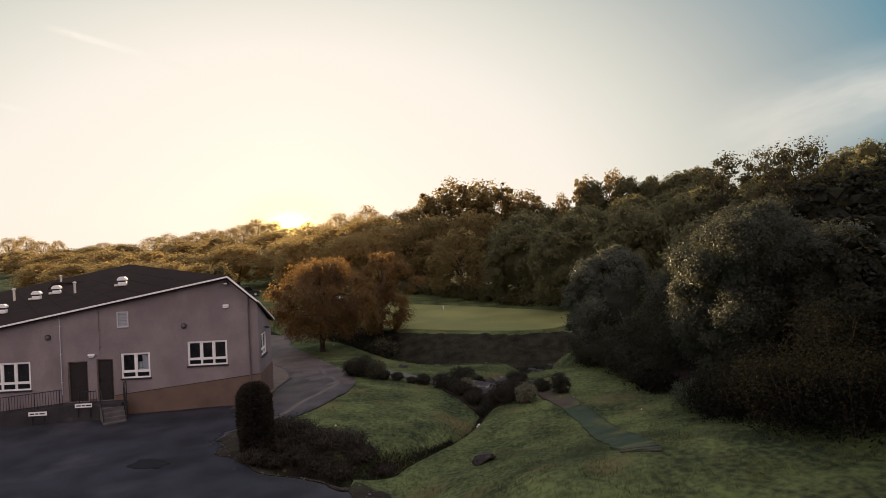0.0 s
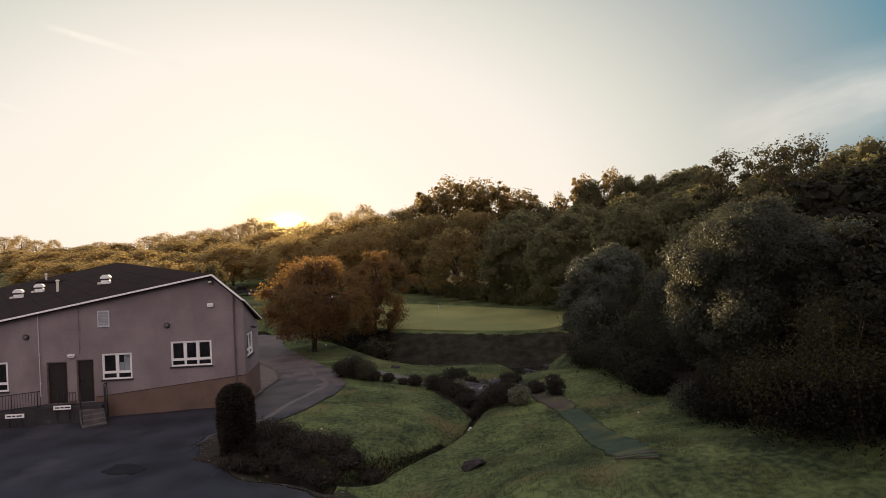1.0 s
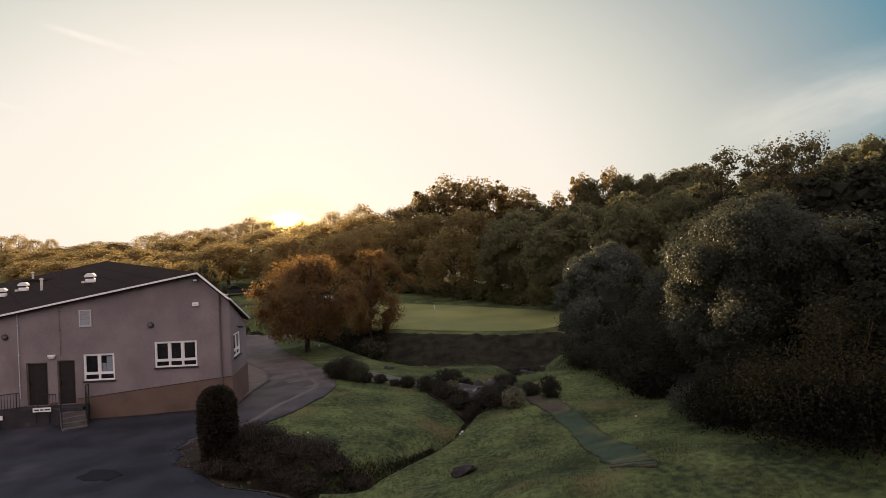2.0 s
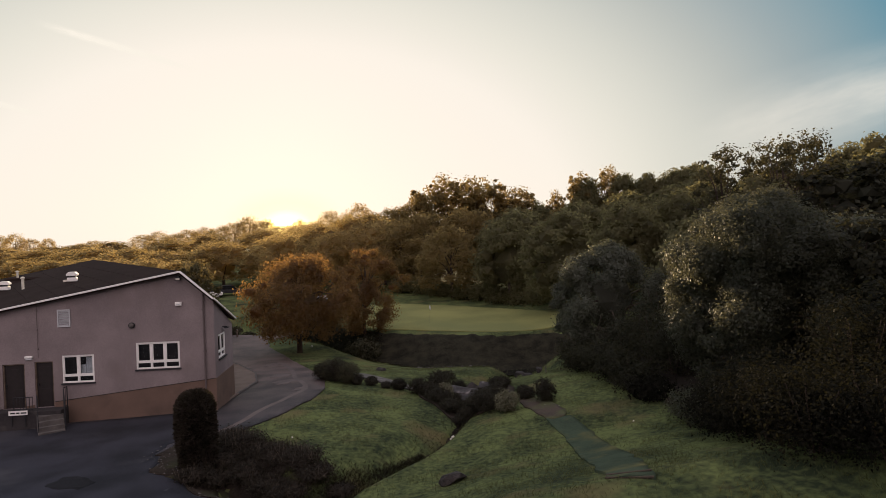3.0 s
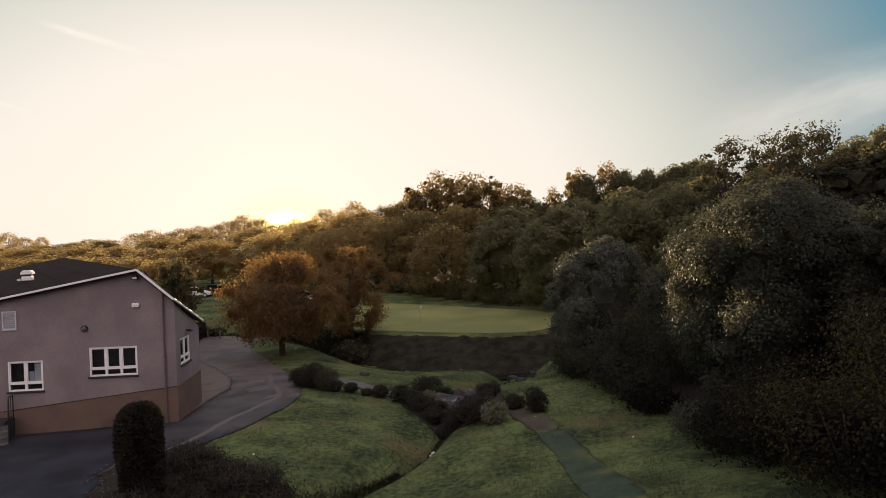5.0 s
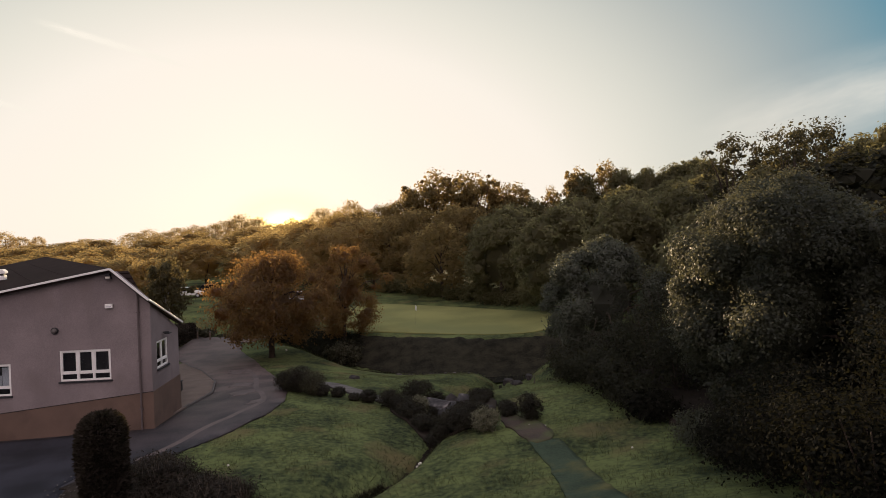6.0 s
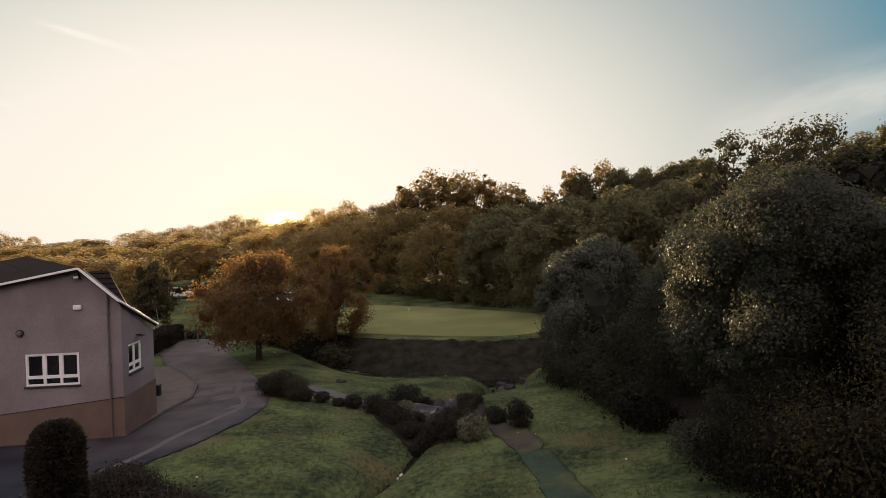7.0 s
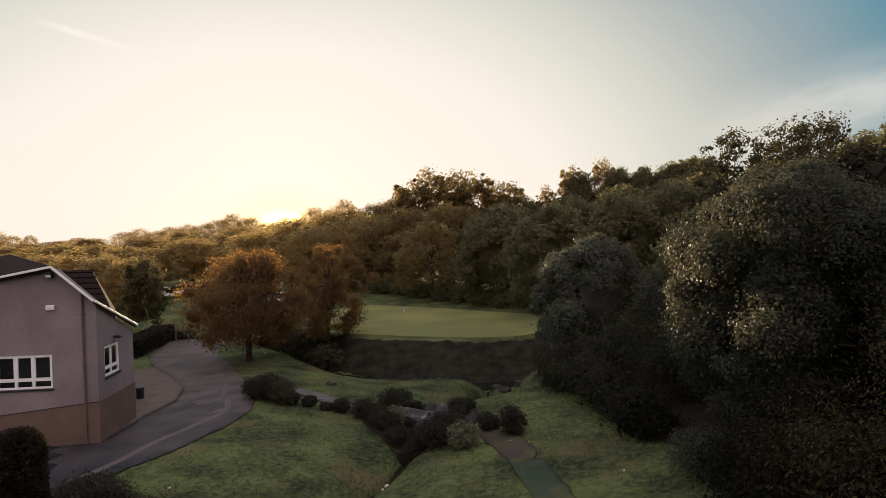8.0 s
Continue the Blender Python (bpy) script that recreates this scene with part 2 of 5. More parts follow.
LEAF_HEDGE = material("leaf_conifer", (0.086, 0.07, 0.06), (0.042, 0.034, 0.03), 1.5, 0.8, 0.0, 6.0, transmit=(0.03, 0.025, 0.012), island=0.5, spec=0.1)
LEAF_BRAMBLE = material("leaf_bramble", (0.076, 0.06, 0.046), (0.033, 0.026, 0.021), 1.5, 0.6, 0.0, 6.0, transmit=(0.03, 0.025, 0.012), island=0.6)
TUFT = material("long_grass", (0.11, 0.126, 0.051), (0.04, 0.048, 0.025), 0.7, 0.8, 0.0, 4.0, transmit=(0.125, 0.125, 0.052), island=0.45)


# ---- mesh helpers ----
def part(name, bm, mat, parent=None, label=""):
    me = bpy.data.meshes.new(name)
    bm.to_mesh(me)
    bm.free()
    me.materials.append(mat)
    ob = new(name, me)
    ob.parent = parent
    return tagged(ob, label)


def empty(name, x, y, z, rz=0.0):
    ob = new(name)
    ob.empty_display_size = 0.3
    ob.matrix_basis = pose(x, y, z, 0, 0, rz)
    return ob


def box(bm, x0, y0, z0, x1, y1, z1, bevel=0.0):
    made = bmesh.ops.create_cube(bm, size=1)["verts"]
    bmesh.ops.transform(bm, verts=made, matrix=Matrix.Translation(((x0 + x1) / 2, (y0 + y1) / 2, (z0 + z1) / 2)) @ Matrix.Diagonal((x1 - x0, y1 - y0, z1 - z0, 1)))
    if bevel:
        edges = list({e for v in made for e in v.link_edges})
        bmesh.ops.bevel(bm, geom=edges, offset=bevel, segments=1, affect="EDGES")
    return bm


def boxes(*rows, bevel=0.0):
    bm = bmesh.new()
    for r in rows:
        box(bm, *r, bevel=bevel)
    return bm


def tube(bm, pts, radii, sides=7):
    rings = []
    for i, p in enumerate(pts):
        p = Vector(p)
        d = (Vector(pts[min(i + 1, len(pts) - 1)]) - Vector(pts[max(i - 1, 0)])).normalized()
        u = d.orthogonal().normalized()
        v = d.cross(u)
        r = radii[i] if hasattr(radii, "__len__") else radii
        rings.append([bm.verts.new(p + (u * math.cos(k * 2 * math.pi / sides) + v * math.sin(k * 2 * math.pi / sides)) * r) for k in range(sides)])
    for a, b in zip(rings, rings[1:]):
        for k in range(sides):
            bm.faces.new((a[k], a[(k + 1) % sides], b[(k + 1) % sides], b[k]))
    bm.faces.new(rings[0][::-1])
    bm.faces.new(rings[-1])
    return bm


def prism(bm, outline, y0, y1):
    """An outline in x and z, drawn out from y0 to y1."""
    a = [bm.verts.new((x, y0, z)) for x, z in outline]
    b = [bm.verts.new((x, y1, z)) for x, z in outline]
    bm.faces.new(a)
    bm.faces.new(b[::-1])
    for i in range(len(a)):
        j = (i + 1) % len(a)
        bm.faces.new((a[j], a[i], b[i], b[j]))
    bmesh.ops.recalc_face_normals(bm, faces=bm.faces)
    return bm


def from_arrays(name, verts, quads, mat, parent=None):
    me = bpy.data.meshes.new(name)
    n, f = len(verts), len(quads)
    me.vertices.add(n)
    me.vertices.foreach_set("co", np.ascontiguousarray(verts, dtype=np.float32).ravel())
    me.loops.add(f * 4)
    me.loops.foreach_set("vertex_index", np.ascontiguousarray(quads, dtype=np.int32).ravel())
    me.polygons.add(f)
    me.polygons.foreach_set("loop_start", np.arange(0, f * 4, 4, dtype=np.int32))
    me.update(calc_edges=True)
    me.validate()
    me.materials.append(mat)
    ob = new(name, me)
    ob.parent = parent
    return ob


# ---- the lie of the land ----
DITCH = [(-4.2, 23.3), (-3.4, 22.9), (-1.5, 21.8), (-0.3, 22.35), (0.8, 23.7), (2.1, 25.2), (3.3, 27.2), (4.5, 30.1), (5.4, 32.9), (6.8, 36.5), (8.6, 41.0), (9.8, 44.5), (10.6, 48.5)]
STREAM = [(-36.0, 84.0), (-16.0, 72.0), (-9.0, 67.3), (-6.3, 63.2), (-3.0, 58.4), (0.0, 55.2), (2.5, 53.2), (5.3, 50.8), (8.0, 49.7), (11.5, 50.3), (18.0, 49.0), (45.0, 42.0)]
GREEN_FRONT = [(-10.0, 71.0), (-5.3, 66.0), (-2.5, 63.4), (1.1, 62.2), (5.9, 59.5), (11.0, 57.0), (15.2, 56.4), (24.0, 55.5)]


def sstep(a, b, x):
    t = np.clip((x - a) / (b - a), 0, 1)
    return t * t * (3 - 2 * t)


def splus(x, k=1.0):
    return np.logaddexp(0, np.asarray(x, float) / k) * k


def line_distance(x, y, line):
    best = np.full(np.shape(x), 1e9)
    for (ax, ay), (bx, by) in zip(line, line[1:]):
        dx, dy = bx - ax, by - ay
        t = np.clip(((x - ax) * dx + (y - ay) * dy) / (dx * dx + dy * dy), 0, 1)
        best = np.minimum(best, np.hypot(x - ax - t * dx, y - ay - t * dy))
    return best


def ground_z(x, y):
    x, y = np.asarray(x, float), np.asarray(y, float)
    fall = 0.07 * np.minimum(splus(y - 33.5), 19.0 + 0 * y)
    left = 0.14 + 0.028 * np.clip(x + 3, -15, 0) - fall + 0.02 * np.clip(30 - y, 0, 15)
    left = left - 0.12 * splus(np.minimum(x, 6) + 1.3) * sstep(23, 30, y) * (1 - sstep(36, 44, y))
    left = left - 0.12 * splus(y - 40.0) * sstep(-5.5, 4.5, x)
    right = 0.17 + 0.14 * np.clip(x - 6, -3, 7) + 0.3 * np.minimum(splus(22.6 - y), 6.5) * sstep(-1.0, 4.5, x) - 0.145 * np.minimum(splus(y - 31.5), 14.0)
    right = right - 1.5 * sstep(36.8, 40.8, y) * (1 - sstep(11.5, 14.5, x))
    xd = np.interp(y, [p[1] for p in DITCH[2:]], [p[0] for p in DITCH[2:]])
    z = left + (right - left) * sstep(-1.6, 1.6, x - xd)
    d = line_distance(x, y, DITCH)
    near_side = np.where(x < xd, 1.35, 0.4)
    z = z - (0.42 + 0.3 * sstep(30, 25, y) * (1 - sstep(-0.6, 0.15, x - xd))) * np.exp(-((d / near_side) ** 2)) - 0.42 * np.exp(-((d / 0.3) ** 4))
    # the valley of the stream, the bank below the green, the level green and the wooded hill behind
    ys = np.interp(x, [p[0] for p in STREAM], [p[1] for p in STREAM])
    yg = np.interp(x, [p[0] for p in GREEN_FRONT], [p[1] for p in GREEN_FRONT])
    side = y - ys
    z = z + (-3.1 - z) * sstep(-3.4, -1.2, side)
    far = -0.95 + 0.02 * np.clip(y - 64, 0, 20) + 0.25 * splus(x - 17.0, 2.0) * sstep(50, 58, y)
    far = far + 0.05 * np.clip(y - 84, 0, 120) + 0.06 * np.clip(x - 5, 0, 60) * sstep(75, 95, y)
    far = far - 1.2 * sstep(60, 140, -x) * sstep(90, 160, y)
    bank = sstep(0.9, np.maximum(yg - ys, 2.5) + 0.0 * y, side)
    z = np.where(side > 0, -3.1 + (far + 3.1) * bank, z)
    # slope up into the trees beside the tee
    z = z + 0.22 * splus(x - 14.0) * (1 - sstep(46, 56, y))
    z = z - 1.2 * sstep(30, 60, -x) * sstep(-2, 4, side)
    return np.minimum(z, 16.0)


def gz(x, y):
    return float(ground_z(x, y))


def spaced(lo, hi, step, end):
    mid = np.arange(lo, hi + step / 2, step)
    grow = [step * 1.25]
    while hi + sum(grow) < end:
        grow.append(grow[-1] * 1.25)
    out = np.cumsum(grow)
    return np.concatenate([(lo - out)[::-1], mid, hi + out])


def build_ground():
    xs = np.unique(np.concatenate([spaced(-24, 18, 0.3, 2500), np.arange(-3, 8, 0.15)]).round(3))
    ys = np.unique(np.concatenate([spaced(9, 68, 0.3, 2500), np.arange(20.1, 36, 0.15)]).round(3))
    gx, gy = np.meshgrid(xs, ys)
    wob = np.array([noise.noise((a * 0.7, b * 0.7, 3)) for a, b in zip(gx.ravel(), gy.ravel())]).reshape(gx.shape)
    rough = 0.05 * wob * (1 - np.exp(-((line_distance(gx, gy, DITCH) / 3) ** 2)) * 0.3)
    paved = inside_all(gx, gy, DRIVE) | inside_all(gx, gy, PUTTING) | inside_all(gx, gy, PAVE)
    rough = np.where(paved, -0.05, rough)
    v = np.stack([gx, gy, ground_z(gx, gy) + rough - 0.02], -1).reshape(-1, 3)
    nx, ny = len(xs), len(ys)
    i = (np.arange(ny - 1)[:, None] * nx + np.arange(nx - 1)).ravel()
    ob = from_arrays("ground", v, np.stack([i, i + 1, i + nx + 1, i + nx], 1), GRASS)
    ob.data.polygons.foreach_set("use_smooth", np.ones(len(ob.data.polygons), bool))
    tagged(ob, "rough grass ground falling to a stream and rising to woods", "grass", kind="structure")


def inside(x, y, ring):
    hit = False
    for (ax, ay), (bx, by) in zip(ring, ring[1:] + ring[:1]):
        if (ay > y) != (by > y) and x < (bx - ax) * (y - ay) / (by - ay) + ax:
            hit = not hit
    return hit


def inside_all(x, y, ring):
    hit = np.zeros(np.shape(x), bool)
    for (ax, ay), (bx, by) in zip(ring, ring[1:] + ring[:1]):
        if ay != by:
            hit ^= ((ay > y) != (by > y)) & (x < (bx - ax) * (y - ay) / (by - ay) + ax)
    return hit


def smooth_ring(ring, rounds=2):
    for _ in range(rounds):
        ring = [q for (ax, ay), (bx, by) in zip(ring, ring[1:] + ring[:1]) for q in ((ax * 0.75 + bx * 0.25, ay * 0.75 + by * 0.25), (ax * 0.25 + bx * 0.75, ay * 0.25 + by * 0.75))]
    return ring


def patch(name, ring, lift, mat, step=0.6, ragged=0.0, skirt=0.12, parent=None):
    """A sheet laid on the ground inside a ring of corners, with a small edge down into it."""
    from mathutils.geometry import delaunay_2d_cdt
    dense = []
    for (ax, ay), (bx, by) in zip(ring, ring[1:] + ring[:1]):
        k = max(1, int(math.hypot(bx - ax, by - ay) / step))
        for i in range(k):
            x, y = ax + (bx - ax) * i / k, ay + (by - ay) * i / k
            w = ragged * (noise.noise((x * 1.3, y * 1.3, 0)) + 0.5 * noise.noise((x * 4.1, y * 4.1, 3)))
            dense.append((x + w, y + ragged * (noise.noise((x * 1.3, y * 1.3, 7)) + 0.5 * noise.noise((x * 4.1, y * 4.1, 9)))))
    x0, x1 = min(p[0] for p in dense), max(p[0] for p in dense)
    y0, y1 = min(p[1] for p in dense), max(p[1] for p in dense)
    pts = [Vector(p) for p in dense]
    for gx in np.arange(x0, x1, step):
        for gy in np.arange(y0, y1, step):
            if inside(gx, gy, dense):
                pts.append(Vector((gx + 0.01 * noise.noise((gx, gy, 1)), gy)))
    n = len(dense)
    co, _, faces, *_ = delaunay_2d_cdt(pts, [(i, (i + 1) % n) for i in range(n)], [list(range(n))], 1, 1e-4)
    bm = bmesh.new()
    zs = ground_z([c.x for c in co], [c.y for c in co])
    vs = [bm.verts.new((c.x, c.y, z + lift)) for c, z in zip(co, zs)]
    for f in faces:
        bm.faces.new([vs[i] for i in f])
    bmesh.ops.recalc_face_normals(bm, faces=bm.faces)
    if bm.faces and sum(f.normal.z for f in bm.faces) < 0:
        bmesh.ops.reverse_faces(bm, faces=bm.faces)
    rim = [e for e in bm.edges if e.is_boundary]
    low = bmesh.ops.extrude_edge_only(bm, edges=rim)["geom"]
    bmesh.ops.translate(bm, verts=[g for g in low if isinstance(g, bmesh.types.BMVert)], vec=(0, 0, -skirt))
    for f in bm.faces:
        f.smooth = f.normal.z > 0.8
    return part(name, bm, mat, parent)


# ---- ground, car park and drive ----
DRIVE = [(-45, -2), (1.5, -2), (1.0, 12), (0.2, 17.5), (-0.8, 19.6), (-1.95, 20.7), (-4.1, 22.7), (-6.6, 24.5), (-7.4, 26.2), (-6.4, 27.4), (-5.05, 28.1), (-3.85, 30.3), (-2.6, 33.0), (-2.2, 35.8), (-2.5, 38.5), (-3.2, 41.5),
         (-4.35, 44.6), (-7.1, 52.8), (-9.2, 57.6), (-10.2, 62.0), (-10.0, 68.0), (-13.0, 70.0), (-16.0, 68.5), (-15.4, 60.0), (-13.4, 55.2), (-12.4, 53.7), (-9.7, 48.7), (-7.4, 43.3), (-6.5, 39.4), (-6.6, 37.1), (-6.75, 35.3), (-6.85, 32.3), (-45, 32.3)]
PAVE = [(-6.97, 33.5), (-6.72, 35.3), (-6.7, 37.1), (-6.6, 39.4), (-7.5, 43.3), (-9.8, 48.7), (-12.5, 53.7), (-14.0, 53.0), (-13.0, 42.0), (-9.0, 35.0)]
PUTTING = smooth_ring([(-0.6, 63.4), (1.6, 62.4), (6.0, 60.2), (11.0, 57.9), (16.0, 56.9), (20.0, 60.0), (19.0, 66.5), (15.5, 72.5), (11.5, 77.0), (5.6, 81.0), (1.2, 84.0), (-1.6, 82.0), (-2.6, 73.0), (-2.6, 66.0)])
build_ground()
tagged(patch("road", DRIVE, 0.012, TARMAC, 0.7, 0.12, 0.05), "worn dark tarmac car park and drive with pale patches", "road", kind="structure")
FRONT = [(-44.5, -1.5), (1.3, -1.5), (0.8, 12), (0.0, 17.4), (-1.0, 19.5), (-2.1, 20.6), (-4.3, 22.6), (-6.8, 24.4), (-7.6, 26.2), (-7.0, 28.5), (-7.6, 30.4), (-8.4, 32.12), (-44.5, 32.12)]
tagged(patch("car_park", FRONT, 0.024, CARPARK, 0.5, 0.4, 0.02), "dark patched tarmac of the car park", "car park", kind="structure")
tagged(patch("tarmac_repair", [(-10.05, 23.5), (-10.0, 24.45), (-8.9, 24.25), (-8.6, 23.4), (-8.85, 23.0)], 0.03, REPAIR, 0.25, 0.3, 0.03), "dark sunken repair in the car park tarmac", "repair", kind="structure")
for ring in ([(-5.3, 37.6), (-4.5, 37.9), (-4.2, 39.0), (-4.8, 39.5), (-5.4, 38.6)], [(-4.1, 35.2), (-3.4, 35.8), (-3.3, 36.7), (-3.9, 36.4)], [(-6.0, 40.6), (-5.0, 41.0), (-5.2, 42.4), (-6.2, 42.0)], [(-7.4, 46.0), (-6.5, 46.4), (-6.9, 48.6), (-7.7, 48.2)]):
    tagged(patch("broken_tarmac", ring, 0.017, TRACK, 0.25, 0.5, 0.02), "pale broken patch worn into the drive", "tarmac patch", kind="structure")
tagged(patch("dirt_track", smooth_ring([(-10.6, 66.4), (-8.5, 67.3), (-6.0, 69.1), (-3.6, 71.5), (-1.8, 73.4), (-2.5, 74.3), (-4.4, 72.7), (-6.8, 70.3), (-9.0, 68.7), (-11.0, 68.2)], 1), 0.04, GRAVEL, 0.6, 0.15, 0.1), "pale dirt track leading from the bridge to the green", "track", kind="structure")
tagged(patch("pavement", PAVE, 0.09, GRAVEL, 0.6, 0.0, 0.15), "pale paved apron beside the building", "pavement", kind="structure")
BANK = [(-9.0, 69.0), (-5.6, 64.6), (-2.3, 59.8), (0.5, 56.6), (3.0, 54.4), (5.6, 52.2), (8.2, 51.0), (11.5, 51.4), (18.0, 50.2), (26.0, 48.2), (26.0, 54.2), (16.0, 55.5), (11.0, 56.2), (5.8, 58.5), (1.0, 61.1), (-2.6, 62.8), (-5.4, 65.8), (-8.0, 69.4)]
FLOOR = smooth_ring([(12.6, 38.0), (12.3, 34.0), (12.2, 29.0), (12.3, 24.5), (12.2, 20.5), (11.6, 17.0), (11.8, 15.2), (13.0, 13.0), (17.0, 10.0), (30.0, 8.0), (34.0, 30.0), (22.0, 44.0), (13.5, 44.5)], 1)
VERGE = smooth_ring([(-7.5, 26.4), (-7.0, 24.6), (-5.8, 23.3), (-4.3, 22.2), (-2.7, 20.8), (-1.9, 20.0), (-1.4, 20.2), (-1.6, 20.9), (-1.9, 22.0), (-2.8, 24.6), (-4.4, 27.0), (-5.4, 27.7), (-6.6, 27.5)], 1)
tagged(patch("verge", VERGE, 0.055, LITTER, 0.2, 0.4, 0.1), "dark bare verge of soil and litter beside the car park", "verge", kind="structure")
EDGE = smooth_ring([(-1.7, 20.0), (-0.9, 19.2), (0.0, 17.6), (0.7, 14.5), (1.3, 14.5), (0.9, 17.6), (0.2, 19.3), (-0.8, 20.5), (-1.4, 20.7)], 1)
tagged(patch("verge", EDGE, 0.045, LITTER, 0.2, 0.3, 0.1), "brown strip of soil and litter along the car park edge", "verge", kind="structure")
# Litter and soil; the dark sheet also stands in for the trees' shade.
tagged(patch("wood_floor", FLOOR, 0.06, SOIL, 0.5, 0.5, 0.1), "dark leaf litter and bare soil under the trees, also standing in for their shade", "soil", kind="structure")
tagged(patch("stream_bank", BANK, 0.03, SCRUB, 0.5, 0.5, 0.1), "dark scrubby bank falling from the green to the stream", "bank", kind="structure")
tagged(patch("putting_green", PUTTING, 0.015, GREEN, 0.9, 0.0, 0.06), "smooth mown golf green above the stream", "golf green", kind="structure")


# ---- leaves, trunks and trees ----
def leaf_mesh(name, lobes, count, size, seed, mat, parent=None, inner=0.2, jag=0.2, droop=0.0, clump=26, tight=0.27, aspect=0.32, bias=0.0):
    """A crown of many small folded leaves in clumps scattered over uneven lobes (x, y, z, rx, ry, rz)."""
    rng = np.random.default_rng(seed)
    lob = np.array(lobes, float)
    area = (lob[:, 3] * lob[:, 4] * lob[:, 5]) ** (2 / 3)
    many = max(6, count // clump)
    pick = rng.choice(len(lob), many, p=area / area.sum())
    d = rng.normal(size=(many, 3))
    d /= np.linalg.norm(d, axis=1)[:, None]
    if bias:
        away = lob[:, :3] - lob[:, :3].mean(0)
        away /= np.linalg.norm(away, axis=1)[:, None] + 1e-6
        d += bias * away[pick]
        d /= np.linalg.norm(d, axis=1)[:, None]
    r = np.minimum(0.94 + jag * rng.normal(size=many), 1.1)
    r = np.where(rng.random(many) < inner, rng.random(many) ** 0.5 * 0.9, r)
    centre = lob[pick, :3] + d * r[:, None] * lob[pick, 3:]
    spread = lob[pick, 3:].mean(1) * tight * (0.6 + 0.9 * rng.random(many))
    own = rng.integers(0, many, count)
    off = np.clip(rng.normal(size=(count, 3)), -1.8, 1.8) * np.array([1, 1, 0.75])
    c = centre[own] + off * spread[own][:, None]
    nrm = d[own] * 0.7 + off * 0.25 + 0.55 * rng.normal(size=(count, 3)) + np.array([0, 0, 0.35])
    nrm /= np.linalg.norm(nrm, axis=1)[:, None]
    u = np.cross(nrm, rng.normal(size=(count, 3)))
    u /= np.linalg.norm(u, axis=1)[:, None] + 1e-9
    u[:, 2] -= droop
    v = np.cross(nrm, u)
    s = (size * (0.6 + 0.8 * rng.random(count)))[:, None]
    verts = np.stack([c - u * s * 0.5, c + v * s * aspect - nrm * s * 0.08, c + u * s * 0.62, c - v * s * aspect - nrm * s * 0.08], 1).reshape(-1, 3)
    return from_arrays(name, verts, np.arange(count * 4).reshape(-1, 4), mat, parent)


def crown_lobes(rng, cx, cy, z0, z1, r, count, pear=0.0, airy=False):
    """Lobes filling an uneven crown between two heights; an airy one has small lobes with gaps between."""
    out = []
    h = z1 - z0
    for i in range(count):
        t = (i + 0.5) / count
        z = z0 + h * (0.1 + 0.82 * t) + rng.uniform(-0.04, 0.04) * h
        wide = r * math.sin(math.pi * min(1, max(0.0, 0.16 + 0.72 * t + pear * (0.5 - t)))) ** 0.7
        a = i * 2.4 + rng.uniform(-0.5, 0.5)
        far = rng.uniform(0.25, 1.0 if airy else 0.95)
        off = wide * far
        s = r * (rng.uniform(0.13, 0.27) if airy else rng.uniform(0.26, 0.46)) * (1.18 - 0.5 * far) * (1 - 0.3 * t * t)
        out.append((cx + off * math.cos(a), cy + off * math.sin(a), z, s, s, s * rng.uniform(0.6, 0.9)))
    if airy:
        out.append((cx, cy, z0 + h * 0.6, r * 0.3, r * 0.3, h * 0.2))
    else:
        out.append((cx, cy, z0 + h * 0.5, r * 0.74, r * 0.74, h * 0.45))
    out.append((cx + r * 0.1, cy, z1 - r * 0.3, r * 0.3, r * 0.3, r * 0.3))
    return out


def dome_lobes(rng, cx, cy, z0, z1, r, count, egg=0.15, small=(0.24, 0.42), square=2.0, down=0.75, uneven=0.25):
    """Billows of many sizes all over a rounded crown, wider below its middle, and its inside last."""
    out, h, own = [], z1 - z0, rng.uniform(0, 50)
    for i in range(count):
        u = 1 - (1 + down) * (i + 0.5) / count
        a = i * 2.39996 + rng.uniform(-0.5, 0.5)
        s = r * rng.uniform(*small)
        wide = (1 - abs(u) ** square) ** 0.5 * (1 - egg * u) * (r - s) * rng.uniform(0.74, 1.1)
        wide *= 1 + uneven * noise.noise((1.6 * math.cos(a), 1.6 * math.sin(a), u * 2.2 + own))
        out.append((cx + wide * math.cos(a), cy + wide * math.sin(a), z0 + h / 2 + (h / 2 - s * 0.8) * u * rng.uniform(0.86, 1.02), s, s, s * rng.uniform(0.7, 1.0)))
    out.append((cx, cy, z0 + h * 0.47, r * 0.66, r * 0.66, h * 0.38))
    return out


def core_mesh(parent, lobes, mat, shrink=0.72):
    """The dense shaded inside of a crown."""
    bm = bmesh.new()
    for i, (x, y, z, rx, ry, rz) in enumerate(lobes):
        made = bmesh.ops.create_icosphere(bm, subdivisions=2 if rx > 2.0 else 1, radius=1.0)["verts"]
        for v in made:
            k = shrink * (1 + 0.4 * noise.noise(v.co * 1.7 + Vector((i * 2.3, 0, 0))))
            v.co = Vector((x + v.co.x * rx * k, y + v.co.y * ry * k, z + v.co.z * rz * k))
    return part("inner_foliage", bm, mat, parent, "dense shaded inner leaves")


